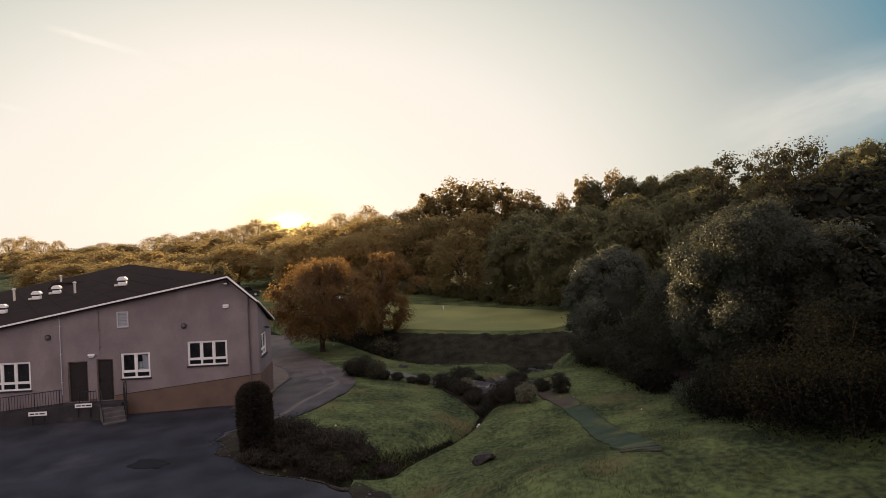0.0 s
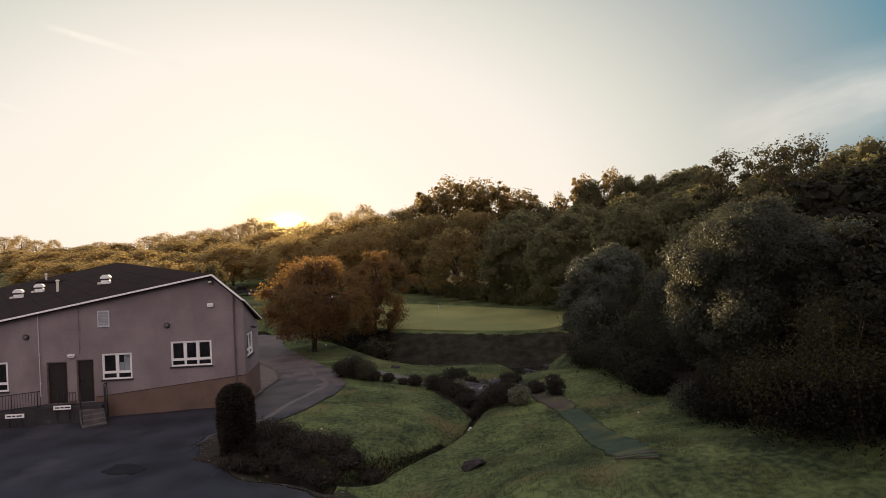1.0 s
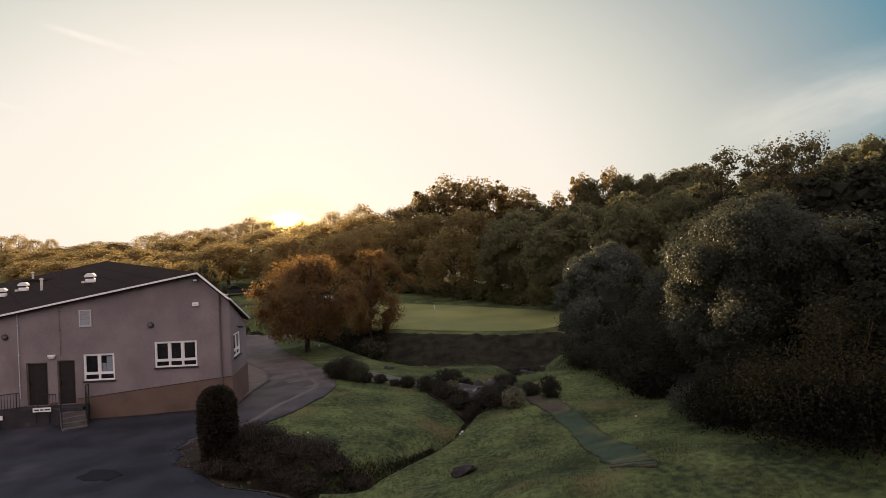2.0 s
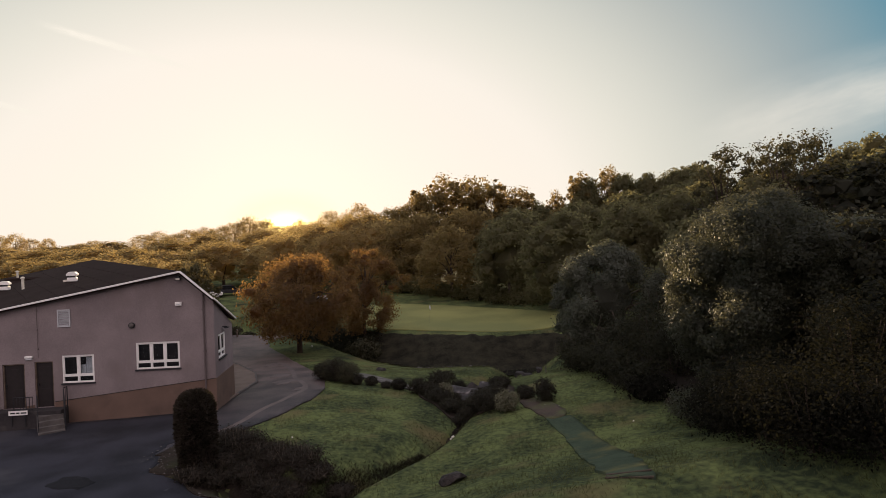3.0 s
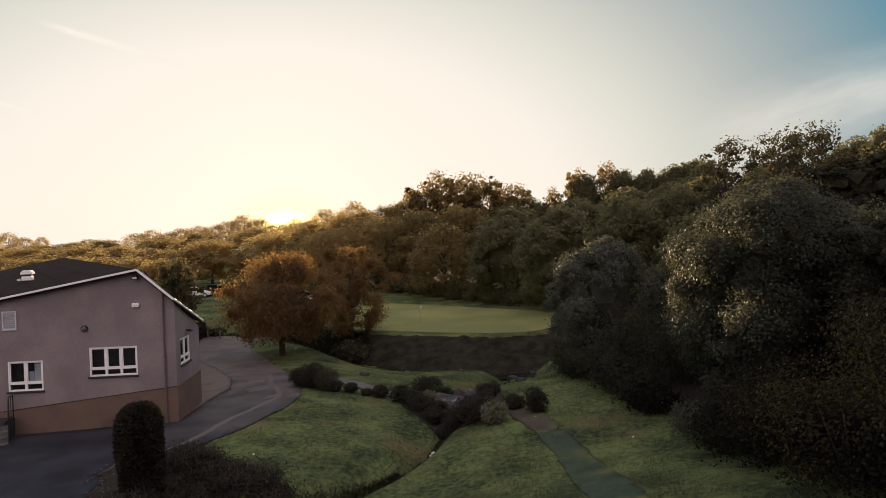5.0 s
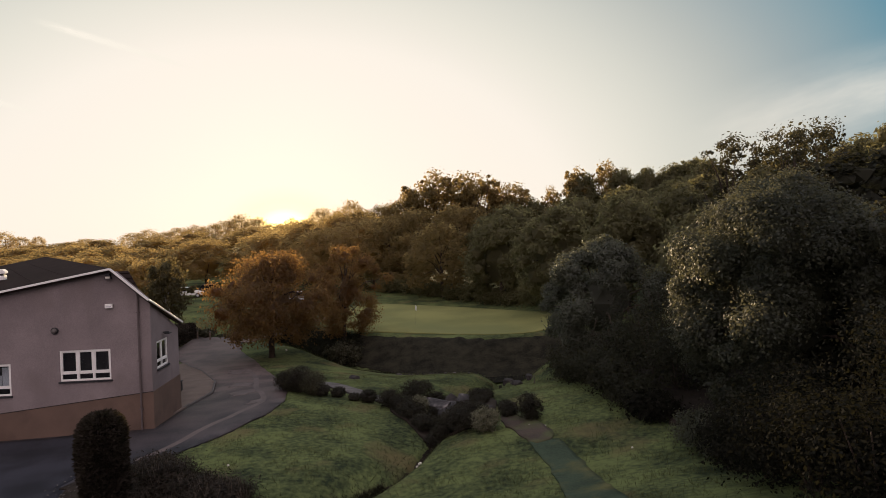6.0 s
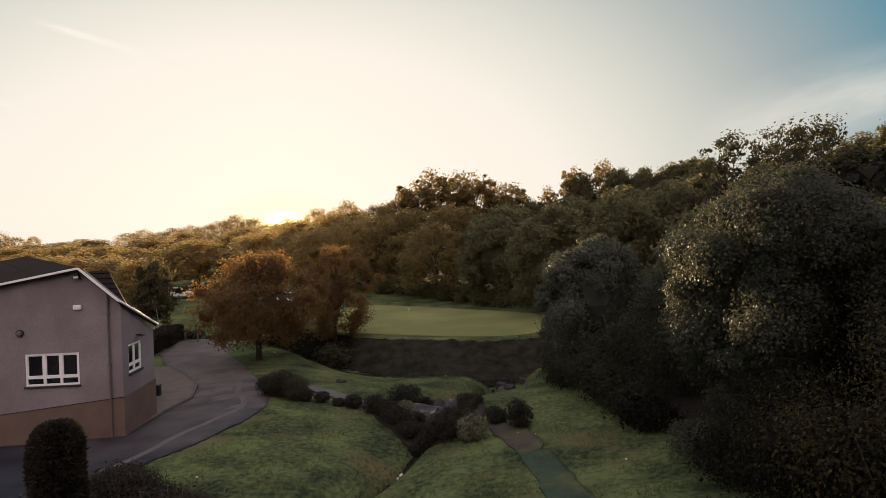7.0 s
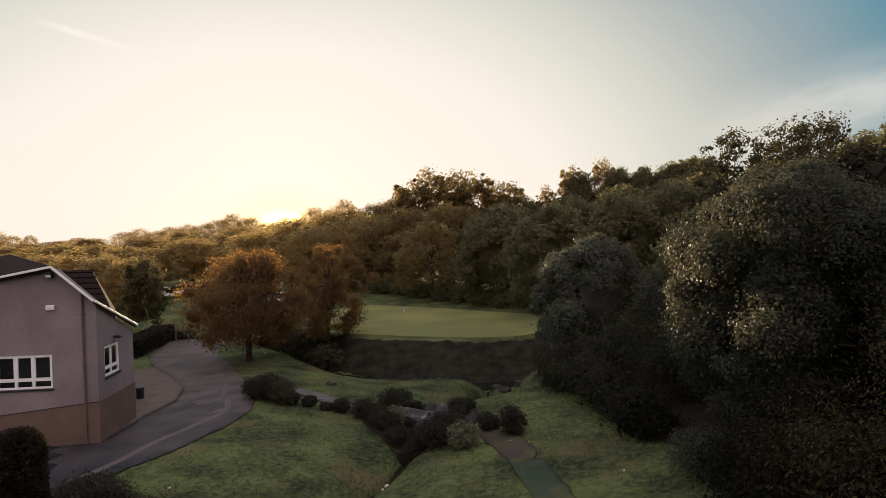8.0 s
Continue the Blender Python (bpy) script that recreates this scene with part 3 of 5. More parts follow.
def trunk_mesh(parent, rng, h, r0, lobes, mat, lean=0.0):
    bm = bmesh.new()
    top = (lean, 0, h * 0.72)
    mid = (lean * 0.4 + rng.uniform(-0.1, 0.1), rng.uniform(-0.1, 0.1), h * 0.35)
    tube(bm, [(0, 0, -0.4), (0, 0, 0.15), mid, top], [r0 * 1.5, r0, r0 * 0.75, r0 * 0.25], 8)
    for x, y, z, s, *_ in lobes[:-2:2]:
        b = rng.uniform(0.2, 0.55) * h
        base = Vector((lean * b / h, 0, b))
        end = Vector((x, y, z))
        knee = base.lerp(end, 0.5) + Vector((0, 0, 0.06 * h))
        tube(bm, [base, knee, end], [r0 * 0.4, r0 * 0.25, r0 * 0.07], 5)
    for f in bm.faces:
        f.smooth = True
    return part("trunk", bm, mat, parent)


def tree(name, x, y, top, r, seed, count, size, mat, low=1.5, nlobes=16, bark=None, pear=0.0, lean=0.0, inner=0.15, jag=0.12, stem=0.22, droop=0.0, airy=False, tight=0.2, clump=90, dome=False, small=(0.2, 0.34), shrink=0.5, square=2.0, down=0.75, uneven=0.35):
    rng = random.Random(seed)
    base = gz(x, y)
    h = top - base
    root = empty(name, x, y, base)
    if dome:
        lobes = dome_lobes(rng, lean, 0, low, h, r, nlobes, pear, small, square, down, uneven)
    else:
        lobes = crown_lobes(rng, lean, 0, low, h, r, nlobes, pear, airy)
    trunk_mesh(root, rng, h, stem, lobes, bark or BARK, lean)
    leaf_mesh("crown", lobes[:-1] if dome else lobes, count, size, seed, mat, root, inner, jag, droop, clump, tight, bias=0.7 if dome else 0.0)
    if not airy:
        core_mesh(root, lobes, mat, shrink)
    return root


def model_tree(name, seed, mat, count, size, r0=3.6, lobes_n=20, tight=0.2, core=True, airy=False, clump=60, jag=0.12, shrink=0.6):
    """A tree ten metres high at the origin, to be copied along the woods."""
    rng = random.Random(seed)
    root = empty(name, 0, 0, 0)
    if airy:
        lobes = crown_lobes(rng, 0, 0, 0.3, 10, r0, lobes_n, rng.uniform(0.0, 0.3), airy)
    else:
        lobes = dome_lobes(rng, 0, 0, 0.3, 10, r0, lobes_n, rng.uniform(0.05, 0.25))
    trunk_mesh(root, rng, 10, 0.2, lobes, BARK)
    leaf_mesh("crown", lobes if airy else lobes[:-1], count, size, seed, mat, root, 0.08, jag, 0.0, clump, tight, bias=0.0 if airy else 0.8)
    if core:
        core_mesh(root, lobes, mat, shrink)
    return root


def plant(models, rows, label, group, wide=1.0):
    """Rows of x, y, the height of the top, and the crown's radius. The first of each model is moved, the others copied."""
    rng = random.Random(len(rows) * 7 + 1)
    for i, (x, y, top, r) in enumerate(rows):
        src = models[i % len(models)]
        base = gz(x, y) - 0.2
        k = (top - base) / 10.15
        m = pose(x, y, base, 0, 0, rng.uniform(0, 360)) @ Matrix.Diagonal((r / 4 * wide, r / 4 * wide, k, 1))
        if i < len(models):
            src.matrix_basis = m
            ob = src
        else:
            scale = src.scale.copy()
            src_scale = Matrix.Diagonal((1 / scale.x, 1 / scale.y, 1 / scale.z, 1))
            ob = copy_thing(src, m @ src_scale)
        tagged(ob, label, "tree", group)


CREST = [(24.8, 105, 16.0, 5.4), (18.6, 107, 18.1, 6.6), (12.3, 110, 18.9, 6.6), (8.5, 112, 17.4, 5.6), (15.6, 108, 18.2, 6.0), (21.8, 107, 16.6, 5.4), (29.5, 102, 15.1, 2.8), (32.6, 99, 18.0, 3.6), (36.3, 96, 18.3, 3.8)]
LACE = [(29.2, 50.7, 14.6, 3.2), (31.6, 47.0, 15.1, 3.4), (34.2, 48.5, 15.2, 3.5), (37.5, 52, 16.2, 3.6), (33.0, 52.0, 15.0, 3.4)]
SKYLINE = [(27.3, 104, 13.7, 3.8), (33.9, 98, 17.1, 3.2), (38.3, 94, 17.4, 3.2), (40.5, 91, 17.0, 2.6), (42.9, 92, 16.2, 3), (44.2, 90, 17.4, 3.2), (45.8, 88, 17.9, 3.8),
           (42.0, 76, 16.3, 3.2), (32.5, 52, 12.6, 3.2), (50.2, 63, 16.8, 4), (47, 55, 16.7, 4), (16.0, 112, 14.8, 5), (22, 108, 13.8, 4), (34, 98, 14.5, 4.5)]
HILLSIDE = [(16.3, 77, 10.3, 4.2), (20.0, 66, 10.6, 4.6), (23.6, 57, 11.1, 3.8), (28.5, 58, 12.0, 4), (30, 47, 12.3, 4), (34, 61, 13, 4.5), (26, 78, 12.2, 5), (33, 80, 13.5, 5),
            (40, 80, 14.5, 5), (18, 84, 11.5, 5), (22, 95, 12.5, 5), (29, 92, 12.5, 4), (41, 60, 14, 4), (41, 47, 14, 4), (24.5, 46, 9.5, 3.8), (46, 70, 15, 5)]
SUNWARD = [(1.8, 122, 14.0, 3.4), (4.7, 120, 15.3, 3.6), (7.3, 118, 16.5, 3.6), (4.5, 120, 13.0, 5), (10.2, 86, 9.5, 5), (14, 97, 13, 5),
           (3.5, 98, 10.5, 5), (8, 101, 12.8, 5), (-1.5, 112, 12.8, 4.5), (3, 108, 12.2, 4.5), (6.5, 94, 8.0, 4)]
FAR = [(-187.4, 320, 16.5, 6.2), (-178.3, 318, 16.8, 6.2), (-171.3, 318, 14.3, 6.2), (-162.0, 316, 14.3, 4), (-150.8, 310, 9.2, 6.0), (-144.2, 310, 11.2, 6.0), (-135.8, 306, 12.3, 6.0), (-128.0, 304, 11.2, 5.9), (-119.8, 300, 7.7, 5.8), (-88.6, 240, 13.0, 5.5), (-82.5, 238, 13.9, 5.5), (-76.1, 236, 13.2, 5.5), (-70.6, 234, 14.3, 5.5), (-64.3, 232, 14.7, 6), (-58.2, 230, 15.3, 6), (-52.7, 228, 16.3, 6),
       (-46.9, 226, 17.9, 6.5), (-41.4, 224, 16.8, 6), (-34.0, 218, 14.4, 6), (-25.7, 200, 15.1, 5), (-19.8, 190, 14.6, 5), (-13.2, 168, 16.6, 4.2), (-9.5, 170, 15.5, 4), (-5.5, 165, 18.2, 5), (-1.6, 150, 14.7, 4.5), (-1, 131, 13.2, 6), (-100, 240, 8.2, 10), (-150, 300, 8.7, 12), (-112, 260, 7.2, 10), (-180, 310, 8.7, 12), (-62, 226, 10.7, 9), (-40, 215, 11.7, 8)]
MIDDLE = [(-34, 104, 7.5, 6), (-26, 108, 8.5, 6), (-18, 112, 9.6, 6), (-10, 106, 11.2, 6), (-4, 112, 12.8, 6), (1, 104, 11.6, 5), (-46, 120, 8.0, 7), (-56, 130, 8.2, 7), (-40, 150, 11, 7), (-28, 150, 11.5, 7), (-16, 140, 11.8, 7), (-7, 136, 13.2, 6.5),
          (-68, 150, 8.4, 8), (-82, 160, 8.2, 8), (-96, 170, 8.0, 8), (-25.8, 84, 6.2, 4), (-52, 165, 9.5, 8), (-30.5, 88, 6.5, 5), (-36, 92, 6.5, 5), (-43, 98, 6.5, 5.5), (-52, 106, 6.5, 6), (-62, 116, 6.5, 6), (-14, 98, 9.4, 4.5), (-7, 96, 9.6, 4.8), (-2, 97, 10.8, 4.8), (-20, 122, 9, 6), (-32, 126, 9, 6), (-110, 190, 9.0, 9), (-128, 205, 9.2, 9), (-76, 185, 10.2, 8), (-92, 200, 9.6, 8), (-108, 215, 9.4, 8), (-60, 180, 10.6, 8)]


def build_woods():
    far = [model_tree("far_tree", 40 + i, LEAF_HAZE, 5200, 0.27, 4.0, 26, 0.24, False, False, 7, 0.12) for i in range(3)]
    plant(far, FAR, "broadleaf tree in the far wood against the sun, haze put into its leaf colour", "far wood")
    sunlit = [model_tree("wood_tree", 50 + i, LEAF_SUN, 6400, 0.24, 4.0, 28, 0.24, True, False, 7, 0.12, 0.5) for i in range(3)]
    plant(sunlit, MIDDLE, "backlit broadleaf tree behind the stream, sun glow put into its leaf colour", "middle wood")
    hill = [model_tree("hill_tree", 60 + i, LEAF_HILL, 6600, 0.3, 4.0, 30, 0.2, True, False, 10, 0.08, 0.68) for i in range(4)]
    plant(hill, SKYLINE + HILLSIDE, "dark green broadleaf tree on the wooded hillside", "hillside wood")
    # The sunward hill trees carry the sun's glow in a paler leaf colour.
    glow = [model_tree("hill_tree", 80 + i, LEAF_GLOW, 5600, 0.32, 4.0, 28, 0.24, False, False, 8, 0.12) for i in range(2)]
    plant(glow, SUNWARD, "backlit broadleaf tree at the sunward end of the hill, glow put into its leaf colour", "hillside wood")
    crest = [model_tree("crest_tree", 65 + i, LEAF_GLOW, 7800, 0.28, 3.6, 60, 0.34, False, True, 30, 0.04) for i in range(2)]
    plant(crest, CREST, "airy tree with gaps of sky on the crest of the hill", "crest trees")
    for i, (x, y, top, r) in enumerate(LACE):
        tagged(tree("crest_tree", x, y, top, r, 90 + i, 7500, 0.21, LEAF_LACE, low=2.0, nlobes=84, airy=True, tight=0.34, clump=14, jag=0.04), "airy tree with gaps of sky on the crest of the hill", "tree", "crest trees")
    # Added trees, mostly out of view, that block sky light over the right lawn.
    sky_blockers = [model_tree("wood_filler_tree", 72 + i, LEAF_EDGE, 4300, 0.42, 4.6) for i in range(2)]
    plant(sky_blockers, [(25, 9, 11.5, 4.5), (23, 1, 12, 4.5), (21, -7, 12, 4.5), (30, 4, 13.5, 5), (28, 14, 14, 4.2), (20, 12, 15, 4.5), (13.8, 8.0, 15, 4.2), (11.0, 1.5, 17, 4.8), (9.5, -7.0, 18, 5), (17, 2.5, 18, 5), (6, -16, 17, 5), (15, -14, 18, 5), (18.2, 10.5, 15, 4.2)], "dark filler broadleaf tree at the edge of the wood", "wood edge")
    near = [model_tree("wood_filler_tree", 70 + i, LEAF_EDGE, 6000, 0.36, 4.2, 30) for i in range(2)]
    plant(near, [(19.0, 32.0, 7.4, 3.0), (26.5, 26, 9.0, 4), (22.5, 37, 9.5, 4), (29, 38, 11.5, 4), (30.5, 30, 10.5, 4.5), (36, 42, 13, 4.5), (27, 20, 8.4, 4.5)], "dark filler broadleaf tree at the edge of the wood", "wood edge")
    tagged(tree("broadleaf_tree", 15.95, 25.4, 9.25, 3.75, 5, 125000, 0.094, LEAF, low=0.0, nlobes=52, pear=0.36, jag=0.08, dome=True, small=(0.13, 0.27), clump=26, tight=0.22, shrink=0.66, square=3.2, down=0.95, uneven=0.6), "large dense broadleaf tree reaching down to the grass", "tree")
    tagged(tree("broadleaf_tree", 18.6, 24.6, 8.3, 3.0, 15, 18000, 0.2, LEAF_EDGE, low=0.3, nlobes=30, pear=0.25), "dark broadleaf tree in the shade of the larger one", "tree")
    tagged(tree("broadleaf_tree", 22.2, 28.3, 8.35, 2.8, 6, 26000, 0.16, LEAF_GREY, low=0.2, nlobes=44, pear=0.35, dome=True, small=(0.14, 0.3), clump=26, tight=0.26, shrink=0.7), "dark broadleaf tree beside the larger one", "tree")
    tagged(tree("broadleaf_tree", 16.6, 17.6, 6.2, 2.9, 16, 30000, 0.13, LEAF_EDGE, low=0.2, nlobes=30, pear=0.3), "dark bushy tree reaching down to the grass", "tree")
    tagged(tree("broadleaf_tree", 15.0, 39.8, 7.45, 3.55, 7, 62000, 0.125, LEAF_GREY, low=0.0, nlobes=50, pear=0.46, jag=0.1, dome=True, small=(0.12, 0.26), clump=26, tight=0.22, shrink=0.6, square=2.2, down=0.95, uneven=0.5), "rounded bushy tree on the near bank of the stream", "tree")
    tagged(tree("bank_tree", -6.1, 54.0, 7.1, 4.6, 8, 36000, 0.135, LEAF_BANK, low=0.55, nlobes=54, pear=0.3, droop=0.4, dome=True, tight=0.34, stem=0.24, clump=22, small=(0.1, 0.34), jag=0.18, shrink=0.5, down=0.9, uneven=0.9), "backlit tree leaning over the stream bank", "tree")
    tagged(tree("bank_tree", -1.0, 61.0, 7.5, 3.0, 9, 22000, 0.14, LEAF_BANK, low=0.0, nlobes=44, pear=0.1, dome=True, tight=0.36, lean=0.3, clump=22, small=(0.12, 0.34), jag=0.18, stem=0.15, shrink=0.45, down=0.95, uneven=0.9), "slender backlit tree on the stream bank", "tree")
    tagged(tree("birch_tree", -18.6, 68.0, 6.0, 2.6, 10, 9000, 0.2, LEAF_BIRCH, low=1.2, nlobes=30, bark=BIRCH, stem=0.12, droop=0.5, airy=True, tight=0.5, clump=24), "silver birch with drooping twigs beside the drive", "tree")


# ---- the clubhouse ----
WY, WX = 32.18, -6.88


def roofline(x):
    return 6.62 - 0.185 * (-8.25 - x) if x < -8.25 else 6.62 - 0.93 * (x + 8.25)


FRONT_OPENINGS = {"w1": (-20.2, -18.1, 1.33, 2.75), "d1": (-16.32, -15.36, 0.6, 2.64), "d2": (-14.93, -14.12, 0.6, 2.7), "w2": (-13.73, -12.32, 1.66, 2.94), "w3": (-10.45, -8.48, 2.13, 3.38)}
W4 = (32.76, 34.05, 2.34, 3.5)


def front_wall_mesh(thick, low):
    xs = sorted({-34.0, -8.25, WX} | {v for o in FRONT_OPENINGS.values() for v in o[:2]})
    bm = bmesh.new()
    for a, b in zip(xs, xs[1:]):
        cuts = sorted((o[2], o[3]) for o in FRONT_OPENINGS.values() if o[0] < (a + b) / 2 < o[1])
        z = low
        for lo, hi in cuts:
            prism(bm, [(a, z), (b, z), (b, lo), (a, lo)], WY, WY + thick)
            z = hi
        prism(bm, [(a, z), (b, z), (b, roofline(b) - 0.1), (a, roofline(a) - 0.1)], WY, WY + thick)
    bmesh.ops.remove_doubles(bm, verts=bm.verts, dist=0.0005)
    return bm


def plinth_top(x):
    return 1.54 + 0.1 * (x + 6.9)


def window(parent, name, w, h, panes, m):
    """A white casement window: wide frame, tall panes over a row of low ones, sill below; x along, y into the wall."""
    root = part(name, boxes((0, 0.02, 0, w, 0.1, 0.07), (0, 0.02, h - 0.07, w, 0.1, h), (0, 0.02, 0.07, 0.07, 0.1, h - 0.07), (w - 0.07, 0.02, 0.07, w, 0.1, h - 0.07), bevel=0.006), WHITE, parent, "white painted window frame")
    root.matrix_basis = m
    step = (w - 0.14) / panes
    split = 0.07 + (h - 0.14) * 0.24
    for i in range(1, panes):
        part("mullion", boxes((0.07 + i * step - 0.05, 0.03, 0.07, 0.07 + i * step + 0.05, 0.1, h - 0.07), bevel=0.005), WHITE, root)
    for i in range(panes):
        a, b = 0.07 + i * step + (0.05 if i else 0), 0.07 + (i + 1) * step - (0.05 if i < panes - 1 else 0)
        part("transom", boxes((a, 0.032, split - 0.06, b, 0.098, split + 0.06), bevel=0.004), WHITE, root)
        part("sash", boxes((a, 0.045, split + 0.06, a + 0.03, 0.09, h - 0.07), (b - 0.03, 0.045, split + 0.06, b, 0.09, h - 0.07), (a + 0.03, 0.045, h - 0.1, b - 0.03, 0.09, h - 0.07)), WHITE, root)
        part("pane", boxes((a + 0.03, 0.065, split + 0.06, b - 0.03, 0.073, h - 0.1)), PANE, root, "dark reflecting glass").visible_shadow = False
        part("pane", boxes((a, 0.065, 0.07, b, 0.073, split - 0.06)), PANE, root, "dark reflecting glass").visible_shadow = False
    part("sill", boxes((-0.05, -0.07, -0.07, w + 0.05, 0.1, -0.003), bevel=0.01), DARKMETAL, root, "dark projecting sill")
    # A near-black sheet stands in for the shade of the unlit room.
    part("room_shade_sheet", boxes((-0.1, 0.45, -0.1, w + 0.1, 0.5, h + 0.1)), NEARBLACK, root, "dark sheet standing in for the unlit room behind the glass")
    return root


def roof_sheet(name, corners, parent, mat, thick=0.14):
    bm = bmesh.new()
    top = [bm.verts.new(c) for c in corners]
    low = [bm.verts.new((x, y, z - thick)) for x, y, z in corners]
    bm.faces.new(top)
    bm.faces.new(low[::-1])
    for i in range(len(top)):
        j = (i + 1) % len(top)
        bm.faces.new((top[i], low[i], low[j], top[j]))
    bmesh.ops.recalc_face_normals(bm, faces=bm.faces)
    return part(name, bm, mat, parent)


def beam(parent, name, a, b, wide, high, mat, label=""):
    """A straight board from a to b."""
    a, b = Vector(a), Vector(b)
    d = b - a
    ob = part(name, boxes((0, -wide / 2, -high / 2, d.length, wide / 2, high / 2), bevel=0.008), mat, parent, label)
    x = d.normalized()
    y = Vector((0, 0, 1)).cross(x).normalized()
    z = x.cross(y)
    ob.matrix_basis = Matrix.Translation(a) @ Matrix((x, y, z)).transposed().to_4x4()
    return ob


def build_clubhouse():
    root = tagged(empty("clubhouse", 0, 0, 0), "low roughcast clubhouse with white windows and brown plinth", "building")
    part("front_wall", front_wall_mesh(0.3, -0.8), ROUGHCAST, root, "pinkish grey roughcast wall")
    # the side wall, lower towards its far end
    bm = bmesh.new()
    y0, y1 = WY + 0.3, 35.45
    top = lambda y: 5.24 - 0.47 * (y - WY)
    ys = [y0, W4[0], W4[1], y1]
    for a, b in zip(ys, ys[1:]):
        spans = [(-0.8, W4[2]), (W4[3], None)] if a == W4[0] else [(-0.8, None)]
        for lo, hi in spans:
            ring = [(a, lo), (b, lo), (b, top(b) if hi is None else hi), (a, top(a) if hi is None else hi)]
            va = [bm.verts.new((WX, y, z)) for y, z in ring]
            vb = [bm.verts.new((WX - 0.3, y, z)) for y, z in ring]
            bm.faces.new(va)
            bm.faces.new(vb[::-1])
            for i in range(4):
                j = (i + 1) % 4
                bm.faces.new((va[j], va[i], vb[i], vb[j]))
    bmesh.ops.recalc_face_normals(bm, faces=bm.faces)
    bmesh.ops.remove_doubles(bm, verts=bm.verts, dist=0.0005)
    part("side_wall", bm, ROUGHCAST, root, "pinkish grey roughcast wall")
    part("back_wall", boxes((-14.0, 35.15, -0.8, WX - 0.31, 35.45, 3.5), (-34, 52, -0.8, -21.5, 52.3, 3.6), (-14.3, 35.5, -0.8, -14.0, 45.4, 3.6), (-21.8, 45.1, -0.8, -14.3, 45.4, 3.6), (-21.8, 45.4, -0.8, -21.5, 52, 3.6), (-34.3, WY, -0.8, -34.0, 52.3, 3.4)), ROUGHCAST, root)
    # the painted plinth stands a little proud of the roughcast
    for a, b in ((-22.0, -16.36), (-15.32, -14.97), (-14.08, WX + 0.03)):
        part("plinth", prism(bmesh.new(), [(a, -0.8), (b, -0.8), (b, plinth_top(b)), (a, plinth_top(a))], WY - 0.03, WY - 0.002), PLINTH, root, "brown painted plinth band")
    part("plinth", boxes((WX + 0.002, WY - 0.002, -0.8, WX + 0.03, 35.47, 1.54)), PLINTH, root, "brown painted plinth band")
    # A dark strip paints the shadow line below the roughcast's overhang.
    for a, b in ((-22.0, -16.36), (-14.08, WX + 0.03)):
        beam(root, "drip_shadow", (a, WY - 0.02, plinth_top(a) + 0.012), (b, WY - 0.02, plinth_top(b) + 0.012), 0.05, 0.022, NEARBLACK, "thin dark strip above the plinth for the shadow of the roughcast drip")
    # roof: two low slopes over the hall and a tiled wing behind
    peak, apex = (-8.25, 31.9, 6.66), (-21.4, 52.5, 6.98)
    left_low, right_end, corner = (-34.5, 31.9, 6.66 - 0.185 * 26.25), (-6.72, 35.4, 3.98), (-6.8, 31.9, 5.36)
    roof_sheet("roof", [left_low, peak, apex, (-36.0, 52.5, 4.28)], root, ROOF)
    roof_sheet("roof", [peak, corner, right_end, (-12.5, 44.0, 4.6), apex], root, ROOF)
    for i in range(20):
        x = -33.6 + i * 1.25
        a = Vector((x, 31.95, 6.66 + 0.185 * (x + 8.25)))
        b = a + Vector((-0.64, 1, 0)) * 18 + Vector((0, 0, 18 * (0.1335 - 0.64 * 0.185)))
        beam(root, "roof_seam", a + Vector((0, 0, 0.004)), b + Vector((0, 0, 0.004)), 0.07, 0.03, ROOF)
    tf = Vector((0, -0.05, -0.03))
    beam(root, "fascia", Vector(left_low) + tf, Vector(peak) + tf, 0.05, 0.085, WHITE, "white painted fascia board")
    beam(root, "fascia", Vector(peak) + tf, Vector(corner) + tf, 0.05, 0.085, WHITE, "white painted fascia board")
    beam(root, "fascia", Vector(corner) + Vector((0.06, -0.08, -0.03)), Vector(right_end) + Vector((0.06, 0.05, -0.03)), 0.05, 0.085, WHITE, "white painted fascia board")
    roof_sheet("wing_roof", [(-24, 46, 6.05), (-13.2, 46, 6.0), (-10.2, 42.0, 3.4), (-24, 41.5, 3.6)], root, ROOF)
    roof_sheet("wing_roof", [(-13.2, 46, 6.0), (-13.0, 48.5, 3.4), (-10.2, 42.0, 3.4)], root, ROOF)
    for i in range(9):
        t = (i + 0.5) / 9
        a = Vector((-24, 46, 6.05)).lerp(Vector((-24, 41.5, 3.6)), t)
        b = Vector((-13.2, 46, 6.0)).lerp(Vector((-10.25, 42.0, 3.4)), t)
        beam(root, "tile_course", a + Vector((0, 0, 0.03)), b + Vector((0, 0, 0.03)), 0.1, 0.05, ROOF)
    part("wing_wall", boxes((-24, 42.6, -1, -13.2, 45.0, 2.6)), ROUGHCAST, root)
    beam(root, "flue", (-14.0, 45.8, 5.9), (-14.0, 45.8, 6.65), 0.1, 0.1, PALE)
    # windows and doors
    for key, panes in (("w1", 3), ("w2", 2), ("w3", 3)):
        a, b, lo, hi = FRONT_OPENINGS[key]
        window(root, "window", b - a, hi - lo, panes, pose(a, WY, lo))
    window(root, "window", W4[1] - W4[0], W4[3] - W4[2], 2, pose(WX, W4[0], W4[2], 0, 0, 90))
    for key in ("d1", "d2"):
        a, b, lo, hi = FRONT_OPENINGS[key]
